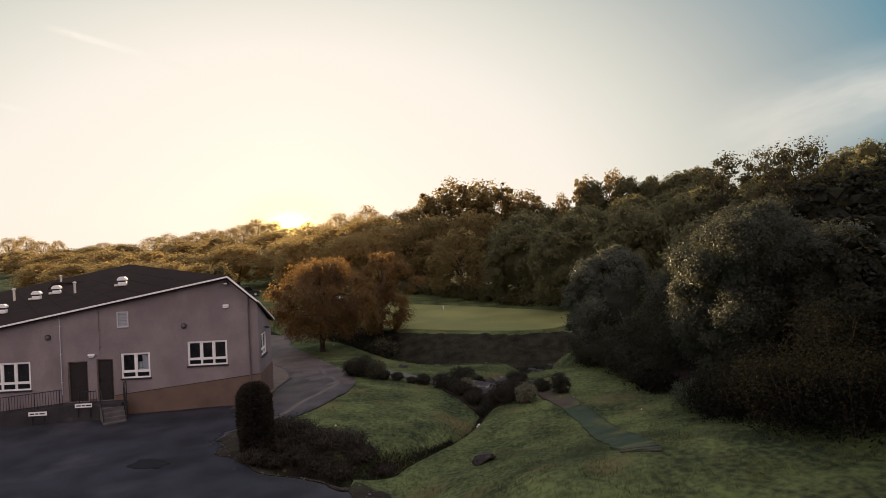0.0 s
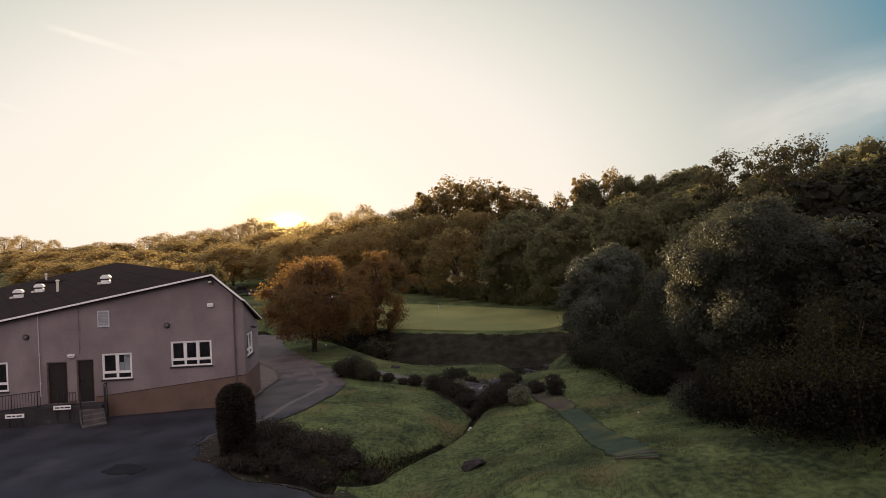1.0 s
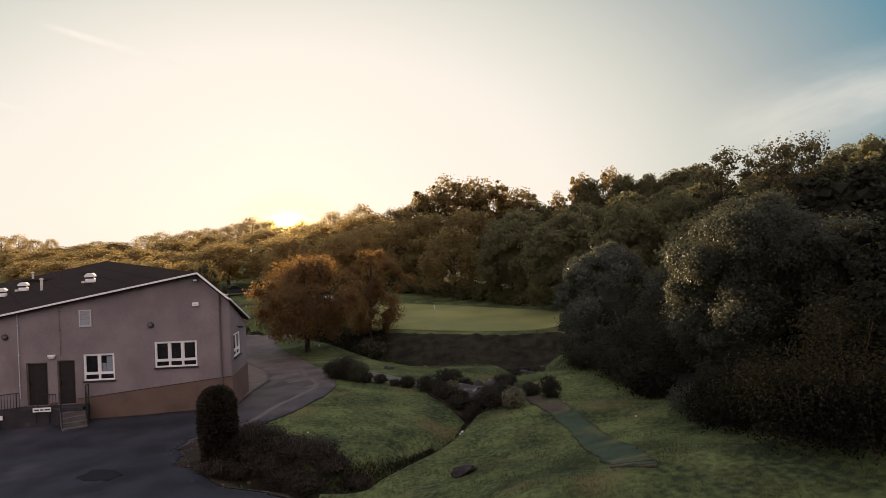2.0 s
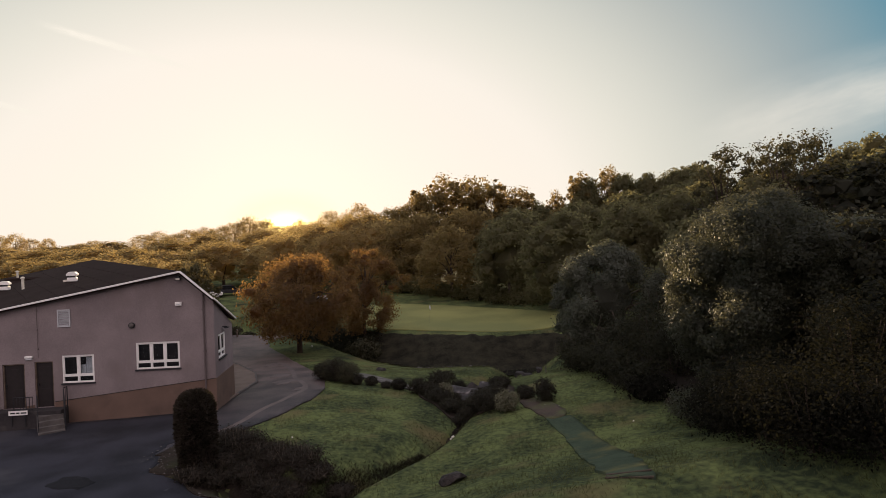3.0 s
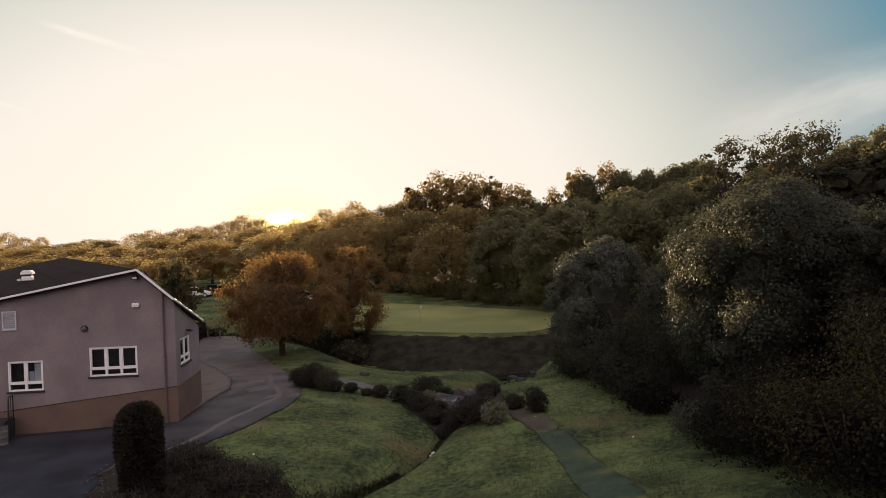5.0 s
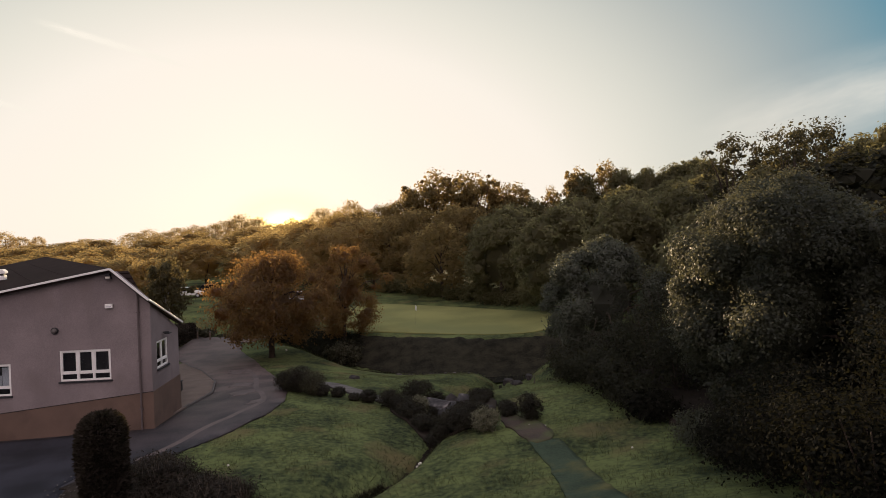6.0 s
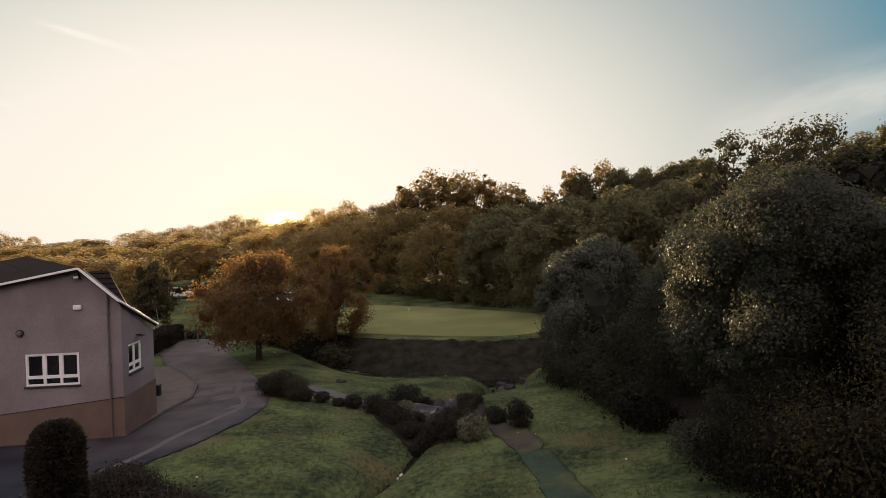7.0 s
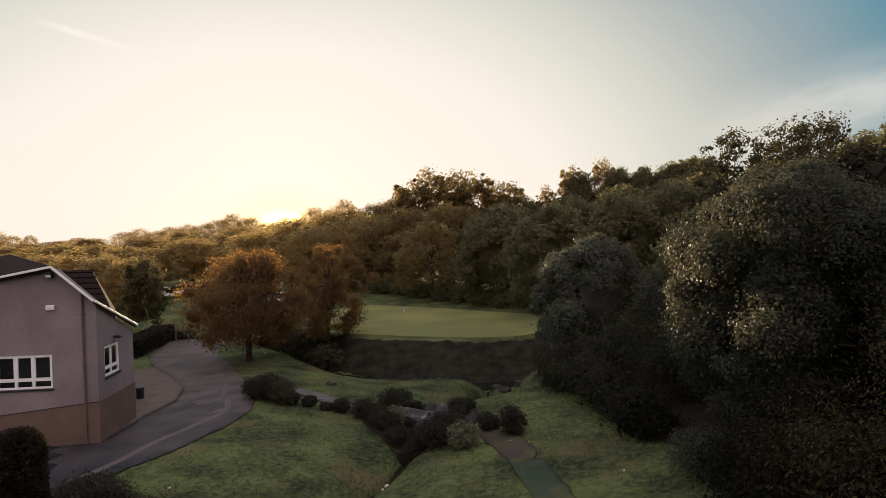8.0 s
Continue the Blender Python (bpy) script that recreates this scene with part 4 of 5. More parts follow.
        d = part("door", boxes((a + 0.05, WY + 0.1, lo, b - 0.05, WY + 0.15, hi - 0.05), bevel=0.005), NEARBLACK, root, "closed dark painted door")
        part("door_frame", boxes((a, WY + 0.04, lo, a + 0.05, WY + 0.16, hi), (b - 0.05, WY + 0.04, lo, b, WY + 0.16, hi), (a + 0.05, WY + 0.04, hi - 0.05, b - 0.05, WY + 0.16, hi)), WOOD, d)
        part("door_panel", boxes((a + 0.15, WY + 0.09, lo + 0.15, b - 0.15, WY + 0.1, lo + 0.85), (a + 0.15, WY + 0.09, lo + 1.0, b - 0.15, WY + 0.1, hi - 0.25)), NEARBLACK, d)
        part("door_handle", boxes((a + 0.1, WY + 0.03, lo + 0.98, a + 0.13, WY + 0.1, lo + 1.12), bevel=0.008), DARKMETAL, d, "metal door handle")
    return root


def rock(bm, x, y, z, sx, sy, sz, seed, turn=0.0):
    """An angular block: the hull of a few points, its edges worn."""
    r = random.Random(seed)
    made = []
    for i in range(30):
        up = r.uniform(-0.9, 0.9)
        d = Vector((r.uniform(-1, 1), r.uniform(-1, 1), up + 0.25 * r.uniform(-1, 1)))
        d.xy = d.xy.normalized() * (1 - 0.55 * max(up, 0) ** 2) * r.uniform(0.75, 1.0)
        made.append(bm.verts.new(d))
    hull = bmesh.ops.convex_hull(bm, input=made)
    bmesh.ops.delete(bm, geom=[v for v in made if not v.link_faces], context="VERTS")
    bmesh.ops.bevel(bm, geom=bm.edges[:], offset=0.05, segments=1, affect="EDGES", clamp_overlap=True)
    bmesh.ops.transform(bm, matrix=pose(x, y, z, 0, 0, turn) @ Matrix.Diagonal((sx, sy, sz, 1)), verts=bm.verts)
    return bm


def strata_block(long, deep, thick, seed):
    """A long angular bed of rock, broken square at its ends, its upper edge worn."""
    r = random.Random(seed)
    bm = bmesh.new()
    rings = []
    n = 6
    for i in range(n + 1):
        x = long * (i / n - 0.5) * 2 + (0 if i in (0, n) else r.uniform(-0.05, 0.05))
        k = r.uniform(0.7, 1.0) if i in (0, n) else r.uniform(0.88, 1.06)
        lift = r.uniform(-0.12, 0.12) * thick
        prof = [(-deep * k, -thick), (-deep * k * r.uniform(0.92, 1.05), thick * 0.55 + lift), (-deep * k * 0.8, thick + lift), (deep * k * 0.75, thick * r.uniform(0.8, 1.1) + lift), (deep * k, thick * 0.4 + lift), (deep * k, -thick)]
        rings.append([bm.verts.new((x + r.uniform(-0.03, 0.03), y, z)) for y, z in prof])
    for a, b in zip(rings, rings[1:]):
        for k in range(6):
            bm.faces.new((a[k], b[k], b[(k + 1) % 6], a[(k + 1) % 6]))
    bm.faces.new(rings[0][::-1])
    bm.faces.new(rings[-1])
    bmesh.ops.recalc_face_normals(bm, faces=bm.faces)
    bmesh.ops.triangulate(bm, faces=bm.faces[:])
    return bm


def shrub(name, x, y, r, h, seed, mat, count, size, label, group="", lobes=7, clump=30, squat=0.0, loose=0.035, ball=False, aspect=0.32):
    rng = random.Random(seed)
    base = gz(x, y)
    root = tagged(empty(name, x, y, base - squat), label, "bush", group)
    ring = [(0, 0, h * 0.45, r * 0.86, r * 0.86, h * 0.5)]
    for i in range(lobes):
        a = i * 2.4 + rng.uniform(-0.3, 0.3)
        q = rng.uniform(0.2, 0.32) if ball else rng.uniform(0.3, 0.55)
        ring.append((r * q * math.cos(a), r * q * math.sin(a), h * rng.uniform(0.35, 0.6), r * (0.66 if ball else 0.5), r * (0.66 if ball else 0.5), h * 0.38))
    leaf_mesh("foliage", ring, count, size, seed, mat, root, 0.2, loose, 0.0, clump, 0.13 + loose, aspect)
    bm = bmesh.new()
    for i in range(5):
        a = i * 1.26
        tube(bm, [(0.05 * math.cos(a), 0.05 * math.sin(a), -0.1), (r * 0.4 * math.cos(a), r * 0.4 * math.sin(a), h * 0.7)], [0.03, 0.012], 5)
    part("woody_base", bm, BARK, root)
    return root


def build_clipped_conifer():
    x, y, r, h = -5.52, 24.6, 0.61, 2.64
    base = gz(x, y)
    root = tagged(empty("conifer_bush", x, y, base), "tall clipped dark conifer column beside the car park", "bush")
    rng = np.random.default_rng(77)
    n = 20000
    a, t = rng.random(n) * 2 * np.pi, rng.random(n)
    lump = 1 + 0.05 * np.sin(3 * a + 5 * t) + 0.05 * np.sin(7 * a - 9 * t)
    dome = np.clip((1 - t) / 0.16, 0, 1) ** 0.5
    rad = r * lump * np.where(t > 0.84, dome, 1) * (0.9 + 0.12 * np.clip(t * 3, 0, 1)) * (1 - 0.22 * rng.random(n) ** 2)
    top = rng.random(n) < 0.16
    rad = np.where(top, r * np.sqrt(rng.random(n)) * 0.9, rad)
    z = np.where(top, h * (1 - 0.16 * (rad / r) ** 3), t * h * 0.98) + rng.normal(size=n) * 0.02
    c = np.stack([rad * np.cos(a), rad * np.sin(a), z], 1)
    out = np.stack([np.cos(a), np.sin(a), 0.4 + 0 * a], 1) + 0.5 * rng.normal(size=(n, 3))
    out /= np.linalg.norm(out, axis=1)[:, None]
    side = np.cross(out, rng.normal(size=(n, 3)))
    side /= np.linalg.norm(side, axis=1)[:, None]
    s = (0.05 + 0.05 * rng.random(n))[:, None]
    verts = np.stack([c - side * s * 0.4, c - out * s * 0.2, c + side * s * 0.4, c + out * s * 1.5], 1).reshape(-1, 3)
    from_arrays("foliage", verts, np.arange(n * 4).reshape(-1, 4), LEAF_HEDGE, root)
    bm = bmesh.new()
    tube(bm, [(0, 0, -0.2), (0, 0, 0.5), (0, 0, 2.2)], [0.5, 0.55, 0.42], 12)
    part("inner_growth", bm, BARK, root, "dense dark inner growth")


# ---- fittings on and before the clubhouse ----
def build_fittings():
    y = WY
    v = tagged(empty("wall_vent", -13.56, y, 4.66), "square pale louvred ventilator on the roughcast wall", "vent")
    part("frame", boxes((-0.28, -0.05, -0.4, 0.28, 0.0, -0.35), (-0.28, -0.05, 0.35, 0.28, 0.0, 0.4), (-0.28, -0.05, -0.35, -0.23, 0.0, 0.35), (0.23, -0.05, -0.35, 0.28, 0.0, 0.35)), GREYWHITE, v)
    for i in range(9):
        s = part("slat", boxes((-0.23, -0.03, -0.035, 0.23, -0.018, 0.035)), GREYWHITE, v)
        s.matrix_basis = pose(0, 0.004, -0.31 + i * 0.0775, 28, 0, 0)
    b = tagged(empty("alarm_box", -8.45, y, 5.12), "small white alarm box high on the wall", "alarm box")
    part("case", boxes((-0.15, -0.1, -0.09, 0.15, 0.0, 0.09), bevel=0.02), WHITE, b)
    part("label_strip", boxes((-0.1, -0.104, -0.03, 0.1, -0.1, 0.0)), GREYWHITE, b)
    f = tagged(empty("floodlight", -8.38, y, 6.36), "small dark floodlight under the gable peak", "floodlight")
    part("bracket", boxes((-0.02, -0.14, -0.02, 0.02, 0.0, 0.06)), DARKMETAL, f)
    h = part("lamp_head", prism(bmesh.new(), [(-0.14, -0.14), (0.14, -0.14), (0.06, 0.08), (-0.06, 0.08)], -0.24, -0.12), DARKMETAL, f)
    part("lens", boxes((-0.09, -0.246, -0.11, 0.09, -0.241, -0.03)), PALE, h, "pale glass lens")
    for x, z in ((-10.58, 4.2), (-17.19, 3.92)):
        o = tagged(empty("bulkhead_light", x, y, z), "round dark bulkhead light on the wall, unlit", "wall light", "round wall lights")
        bm = bmesh.new()
        tube(bm, [(0, 0, 0), (0, -0.06, 0)], [0.14, 0.14], 16)
        part("base_ring", bm, DARKMETAL, o)
        bm = bmesh.new()
        tube(bm, [(0, -0.06, 0), (0, -0.12, 0), (0, -0.15, 0)], [0.11, 0.09, 0.03], 14)
        part("lens", bm, CONCRETE, o)
    o = tagged(empty("porch_light", -15.13, y, 2.9), "white box light between the two doors", "wall light")
    part("case", boxes((-0.17, -0.12, 0.0, 0.17, 0.0, 0.09), bevel=0.015), WHITE, o)
    part("diffuser", boxes((-0.14, -0.1, -0.09, 0.14, 0.0, -0.003), bevel=0.02), GREYWHITE, o)
    o = tagged(empty("side_lamp", WX, 33.55, 3.78), "small dark bracket lamp above the side window", "wall light")
    part("arm", boxes((0, -0.02, -0.02, 0.25, 0.02, 0.02)), DARKMETAL, o)
    part("shade", boxes((0.1, -0.14, -0.06, 0.32, 0.14, -0.021), bevel=0.01), DARKMETAL, o)
    o = tagged(part("curtain", boxes((-12.98, y + 0.2, 1.98, -12.78, y + 0.22, 2.45), (-12.76, y + 0.2, 1.98, -12.45, y + 0.23, 2.78)), GREYWHITE), "pale blue cloth hanging inside the window", "curtain")
    for name, x, z0, z1, r, mat, label in (("downpipe", -7.33, 0.0, 5.65, 0.04, PIPE, "dull rainwater pipe down the gable wall"), ("conduit", -14.72, 2.9, 5.4, 0.011, PIPE, "thin dull conduit running up the wall"), ("conduit", -16.6, 1.0, 5.05, 0.018, GREYWHITE, "thin pale conduit running up the wall")):
        p = tagged(empty(name, x, y, z0), label, "pipe")
        bm = bmesh.new()
        tube(bm, [(0, -0.06, 0), (0, -0.06, z1 - z0)], r, 8)
        part("pipe", bm, mat, p)
        for k in range(3):
            part("clip", boxes((-r * 1.7, -0.06 - r * 1.2, 0.0, r * 1.7, 0.0, 0.04)), mat, p).location = (0, 0, (z1 - z0) * (0.15 + 0.35 * k))
    # roof cowls and pipes
    for x, yy in ((-22.2, 40.5), (-21.4, 41.3), (-15.81, 37.7), (-22.2, 37.0)):
        z = roof_z(x, yy) + 0.12
        k = 0.62
        c = tagged(empty("roof_cowl", x, yy, z, 12), "white metal ventilation cowl on the dark roof", "roof vent", "roof cowls")
        part("upstand", boxes((-0.36, -0.3, -0.1, 0.36, 0.3, 0.16), bevel=0.03), WHITE, c)
        part("throat", boxes((-0.3, -0.26, 0.16, 0.3, 0.26, 0.28)), DARKMETAL, c)
        bm = bmesh.new()
        prism(bm, [(-0.42, 0.28), (0.42, 0.28), (0.42, 0.38), (0.24, 0.52), (-0.24, 0.52), (-0.42, 0.38)], -0.34, 0.34)
        part("hood", bm, WHITE, c)
        part("flashing", boxes((-0.62, -0.5, -0.1, -0.36, -0.1, 0.03)), PALE, c)
        c.scale = (k, k, k * 1.35)
    for x, yy, h in ((-19.5, 39.7, 0.62), (-25.0, 48.9, 0.5), (-25.0, 43.0, 0.75)):
        z = roof_z(x, yy)
        c = tagged(empty("vent_pipe", x, yy, z), "short pale vent pipe standing on the roof", "pipe", "roof pipes")
        bm = bmesh.new()
        tube(bm, [(0, 0, -0.15), (0, 0, h)], 0.07, 9)
        part("pipe", bm, PALE, c)
        bm = bmesh.new()
        tube(bm, [(0, 0, h), (0, 0, h + 0.04), (0, 0, h + 0.1)], [0.12, 0.12, 0.03], 9)
        part("cap", bm, PALE, c)


def roof_z(x, y):
    return 6.66 + 0.185 * (x + 8.25) + 0.1335 * (y - 31.9)


def bars(parent, a, b, z, rise, high, gap):
    """A railing from a to b in plan: two rails and upright bars."""
    a, b = Vector(a), Vector(b)
    d = b - a
    up = Vector((0, 0, 1))
    for hh in (high, 0.1):
        bm = bmesh.new()
        tube(bm, [Vector((a.x, a.y, z + hh)), Vector((b.x, b.y, z + rise + hh))], 0.022, 6)
        part("rail", bm, DARKMETAL, parent)
    n = max(1, int(d.length / gap))
    for i in range(n + 1):
        t = i / n
        p = a + d * t
        bm = bmesh.new()
        q = Vector((p.x, p.y, z + rise * t))
        tube(bm, [q, q + up * high], 0.024 if i % 9 == 0 else 0.011, 5)
        part("post" if i % 9 == 0 else "bar", bm, DARKMETAL, parent)


def build_entrance():
    ramp = tagged(empty("entrance_ramp", 0, 0, 0), "concrete ramp and landing before the two dark doors", "ramp")
    bm = bmesh.new()
    prism(bm, [(-26, -0.8), (-16.5, -0.8), (-16.5, 0.6), (-26, -0.15)], 31.45, WY - 0.035)
    part("ramp_slab", bm, DULL, ramp)
    part("landing", boxes((-16.498, 31.45, -0.8, -13.5, WY - 0.035, 0.6), bevel=0.01), DULL, ramp)
    st = tagged(empty("entrance_steps", -13.98, 31.5, 0, 30), "worn grey concrete steps with pale edges", "steps")
    for i in range(4):
        z = 0.6 - 0.17 * (i + 1)
        part("step", boxes((-0.5, -0.3 * (i + 1), -0.8, 0.5, -0.3 * i - 0.002 + (0.4 if i == 0 else 0), z), bevel=0.012), CONCRETE, st)
        part("nosing", boxes((-0.48, -0.3 * (i + 1) - 0.006, z + 0.001, 0.48, -0.3 * (i + 1) + 0.05, z + 0.012)), CONCRETE, st, "pale worn step edge")
    r = tagged(empty("ramp_railing", 0, 0, 0), "dark metal railing with thin upright bars along the ramp", "railing")
    bars(r, (-23.5, 31.5), (-16.3, 31.5), 0.02, 0.6, 0.78, 0.13)
    r = tagged(empty("landing_railing", 0, 0, 0), "short dark railing between the doors", "railing")
    bars(r, (-15.5, 31.5), (-14.7, 31.5), 0.6, 0.0, 0.65, 0.13)
    r = tagged(empty("step_handrail", 0, 0, 0), "dark metal handrail beside the steps", "railing")
    bars(r, (-13.47, 32.0), (-13.47, 31.7), 0.6, 0.0, 0.95, 0.14)
    bars(r, (-13.47, 31.7), (-12.95, 30.75), 0.55, -0.6, 0.95, 0.14)
    bars(r, (-14.4, 31.3), (-13.87, 30.35), 0.45, -0.5, 0.9, 0.9)
    for x, z, w in ((-15.25, 0.5, 0.8), (-17.4, 0.22, 0.86)):
        s = tagged(empty("notice_board", x, 31.36, z), "small white notice board with a line of dark lettering", "sign", "entrance notices")
        part("board", boxes((-w / 2, -0.02, 0.0, w / 2, 0.0, 0.2), bevel=0.004), WHITE, s)
        k = -w / 2 + 0.08
        for i, ln in enumerate((0.2, 0.14, 0.24)):
            part("lettering", boxes((k, -0.024, 0.07, k + ln, -0.02, 0.13)), DARKMETAL, s, "unreadable dark lettering")
            k += ln + 0.05
        part("post", boxes((-0.3, -0.001, -0.5, -0.26, 0.03, 0.18)), DARKMETAL, s)
        part("post", boxes((0.26, -0.001, -0.5, 0.3, 0.03, 0.18)), DARKMETAL, s)
    b = tagged(empty("litter_bin", -8.6, 40.5, gz(-8.6, 40.5) + 0.09), "small dark bin standing on the paved apron", "bin")
    part("body", boxes((-0.15, -0.15, 0, 0.15, 0.15, 0.5), bevel=0.03), DARKMETAL, b)
    part("lid", boxes((-0.17, -0.17, 0.5, 0.17, 0.17, 0.57), bevel=0.02), DARKMETAL, b)


# ---- garden between the drive and the stream ----
def build_rockery():
    slabs = [(4.95, 35.3, 0.7, 0.3, 0.07), (5.9, 35.3, 0.85, 0.32, 0.08), (5.5, 34.6, 0.8, 0.34, 0.07), (6.5, 34.3, 0.6, 0.32, 0.07), (5.9, 33.7, 0.6, 0.3, 0.06)]
    for i, (x, y, a, b, c) in enumerate(slabs):
        o = tagged(part("rock_bed", strata_block(a, b, c, 3 + i), SLAB), "long bed of dark layered rock with pale worn edges", "rock", "rockery beds")
        o.matrix_basis = pose(x, y, gz(x, y) + 0.16 + 0.14 * (y - 33.0), 24, 4 - 3 * (i % 3), -31 + 4 * (i % 4))
    spots = [(5.75, 36.4, 0.6, 0.4, 0.42, 30), (4.9, 30.3, 0.25, 0.24, 0.3, 0), (6.1, 32.0, 0.5, 0.4, 0.2, 60), (5.4, 31.6, 0.4, 0.35, 0.2, 15), (6.9, 31.4, 0.35, 0.3, 0.16, 0)]
    for i, (x, y, a, b, c, t) in enumerate(spots):
        bm = bmesh.new()
        rock(bm, 0, 0, 0, a, b, c, i + 4, t)
        o = part("rock", bm, STONE)
        o.location = (x, y, gz(x, y) + c * 0.3 + (0.3 if i == 0 else 0.0))
        tagged(o, "dark weathered angular rock in the rockery", "rock", "rockery stones")
    bm = bmesh.new()
    rock(bm, 0, 0, 0, 0.55, 0.3, 0.2, 31, 18)
    o = tagged(part("boulder", bm, STONE), "single dark boulder lying in the lawn", "rock")
    o.location = (3.15, 21.7, gz(3.15, 21.7) + 0.1)
    for i, (x, y, r, h) in enumerate(((11.3, 46.5, 0.55, 0.2), (10.4, 46.2, 0.4, 0.14), (12.3, 46.8, 0.5, 0.2), (0.7, 43.2, 0.5, 0.16), (11.0, 47.6, 0.5, 0.25))):
        bm = bmesh.new()
        rock(bm, 0, 0, 0, r, r * 0.7, h, 50 + i, i * 40)
        o = tagged(part("rock", bm, STONE), "grey rock at the edge of the stream bank", "rock", "bank stones")
        o.location = (x, y, gz(x, y) + h * 0.3)
    for i, (x, y, s) in enumerate(((3.72, 26.9, 0.07), (3.6, 26.6, 0.05), (2.1, 25.1, 0.1), (2.0, 24.8, 0.06), (-5.4, 56.4, 0.14), (10.2, 24.4, 0.04), (7.9, 28.4, 0.05), (8.4, 28.0, 0.04), (-2.6, 26.8, 0.06), (-1.3, 20.6, 0.05), (-0.4, 19.6, 0.04), (-3.3, 21.9, 0.05), (-2.3, 21.2, 0.04))):
        bm = bmesh.new()
        rock(bm, 0, 0, 0, s, s * 0.7, s * 0.7, 80 + i, i * 30)
        o = tagged(part("pale_stone", bm, PALE), "small pale stone lying in the grass or water", "stone", "pale stones")
        o.location = (x, y, gz(x, y) + s * 0.4 + (0.02 if i < 4 else 0))
    soil = [(4.5, 29.6), (5.4, 29.2), (6.6, 29.8), (7.4, 32.0), (7.5, 34.4), (6.6, 36.2), (4.6, 37.2), (2.8, 35.8), (2.7, 34.4), (3.7, 32.4)]
    tagged(patch("rockery_bed", smooth_ring(soil, 1), 0.06, SOIL, 0.4, 0.1, 0.3), "dark soil bed of the rockery", "soil", kind="structure")
    dark = "rounded dark evergreen bush in the rockery"
    pale, olive = "rounded bush with pale silvery top growth", "rounded olive bush beside the garden path"
    rows = [(6.3, 28.85, 0.6, 0.92, LEAF_PALE, pale), (8.1, 29.15, 0.57, 1.05, LEAF_SHRUB, dark), (7.45, 30.1, 0.46, 0.6, LEAF_SHRUB, dark), (5.4, 29.6, 0.76, 0.98, LEAF_SHRUB, dark), (4.75, 29.7, 0.45, 0.8, LEAF_SHRUB, dark), (4.6, 30.9, 0.55, 0.85, LEAF_SHRUB, dark),
            (7.0, 34.1, 0.65, 0.6, LEAF_SHRUB, dark), (4.1, 37.2, 0.95, 1.05, LEAF_SHRUB, dark), (5.1, 36.7, 0.6, 0.75, LEAF_SHRUB, dark), (2.75, 35.3, 0.6, 0.85, LEAF_SHRUB, dark), (3.3, 34.6, 0.6, 0.8, LEAF_SHRUB, dark), (3.7, 33.6, 0.75, 0.8, LEAF_SHRUB, dark), (4.2, 32.3, 0.65, 0.75, LEAF_SHRUB, dark),
            (4.15, 34.5, 0.5, 0.95, LEAF_PALE, "pale flowering shrub among dark bushes"), (5.0, 33.0, 0.55, 0.5, LEAF_SHRUB, dark), (6.0, 32.5, 0.6, 0.55, LEAF_SHRUB, dark), (6.7, 33.0, 0.5, 0.45, LEAF_SHRUB, dark), (5.3, 31.4, 0.7, 0.75, LEAF_SHRUB, dark), (6.3, 31.2, 0.55, 0.5, LEAF_SHRUB, dark), (5.9, 34.5, 0.32, 0.36, LEAF_SHRUB, dark), (4.7, 34.7, 0.4, 0.42, LEAF_SHRUB, dark), (1.75, 36.1, 0.48, 0.62, LEAF_SHRUB, dark), (1.05, 36.4, 0.35, 0.35, LEAF_SHRUB, dark), (0.2, 37.0, 0.42, 0.5, LEAF_SHRUB, dark),
            (-0.6, 37.3, 0.42, 0.62, LEAF_SHRUB, dark), (-1.1, 37.6, 0.7, 1.25, LEAF_MID, olive), (-1.8, 38.1, 0.75, 1.4, LEAF_SHRUB, dark), (-2.3, 38.7, 0.6, 1.25, LEAF_MID, olive), (-2.75, 38.9, 0.6, 0.95, LEAF_SHRUB, dark)]
    for i, (x, y, r, h, mat, label) in enumerate(rows):
        shrub("garden_bush", x, y, r, h, 200 + i, mat, int(5000 * r + 1300), 0.06, label, "rockery bushes", 4, 10, 0.0, 0.012, True)
    low = "low tangled dark shrub on the bank beside the car park"
    for i, (x, y, r, h) in enumerate(((-4.9, 26.6, 0.75, 0.75), (-4.2, 25.8, 0.85, 0.8), (-3.4, 25.2, 0.85, 0.8), (-2.6, 24.6, 0.8, 0.75), (-1.9, 24.0, 0.8, 0.75), (-1.3, 23.3, 0.7, 0.65), (-4.7, 24.9, 0.7, 0.55), (-3.8, 24.1, 0.75, 0.55), (-2.9, 23.4, 0.75, 0.55), (-2.1, 22.7, 0.75, 0.5), (-1.2, 22.2, 0.6, 0.45), (-0.5, 22.9, 0.5, 0.4), (-4.9, 27.4, 0.45, 0.45), (-5.4, 23.7, 0.6, 0.55), (-4.8, 23.9, 0.6, 0.6))):
        h *= 0.66 + 0.2 * math.sin(i * 2.1)
        root = shrub("bank_shrub", x, y, r, h, 300 + i, LEAF_BRAMBLE, 4200, 0.1, low, "bank shrubs", 8, 9, 0.0, 0.2, aspect=0.13)
        rr = random.Random(i)
        bm = bmesh.new()
        for k in range(44):
            a, q = rr.uniform(0, 6.3), rr.uniform(0.1, 0.9) * r
            p = Vector((q * math.cos(a), q * math.sin(a), h * 0.3))
            tube(bm, [p, p + Vector((rr.gauss(0, 0.12), rr.gauss(0, 0.12), h * rr.uniform(0.5, 1.0)))], [0.008, 0.003], 3)
        tagged(part("twig_growth", bm, WOOD, root), "thin bare brown twigs", kind="stuff")
    rr = random.Random(12)
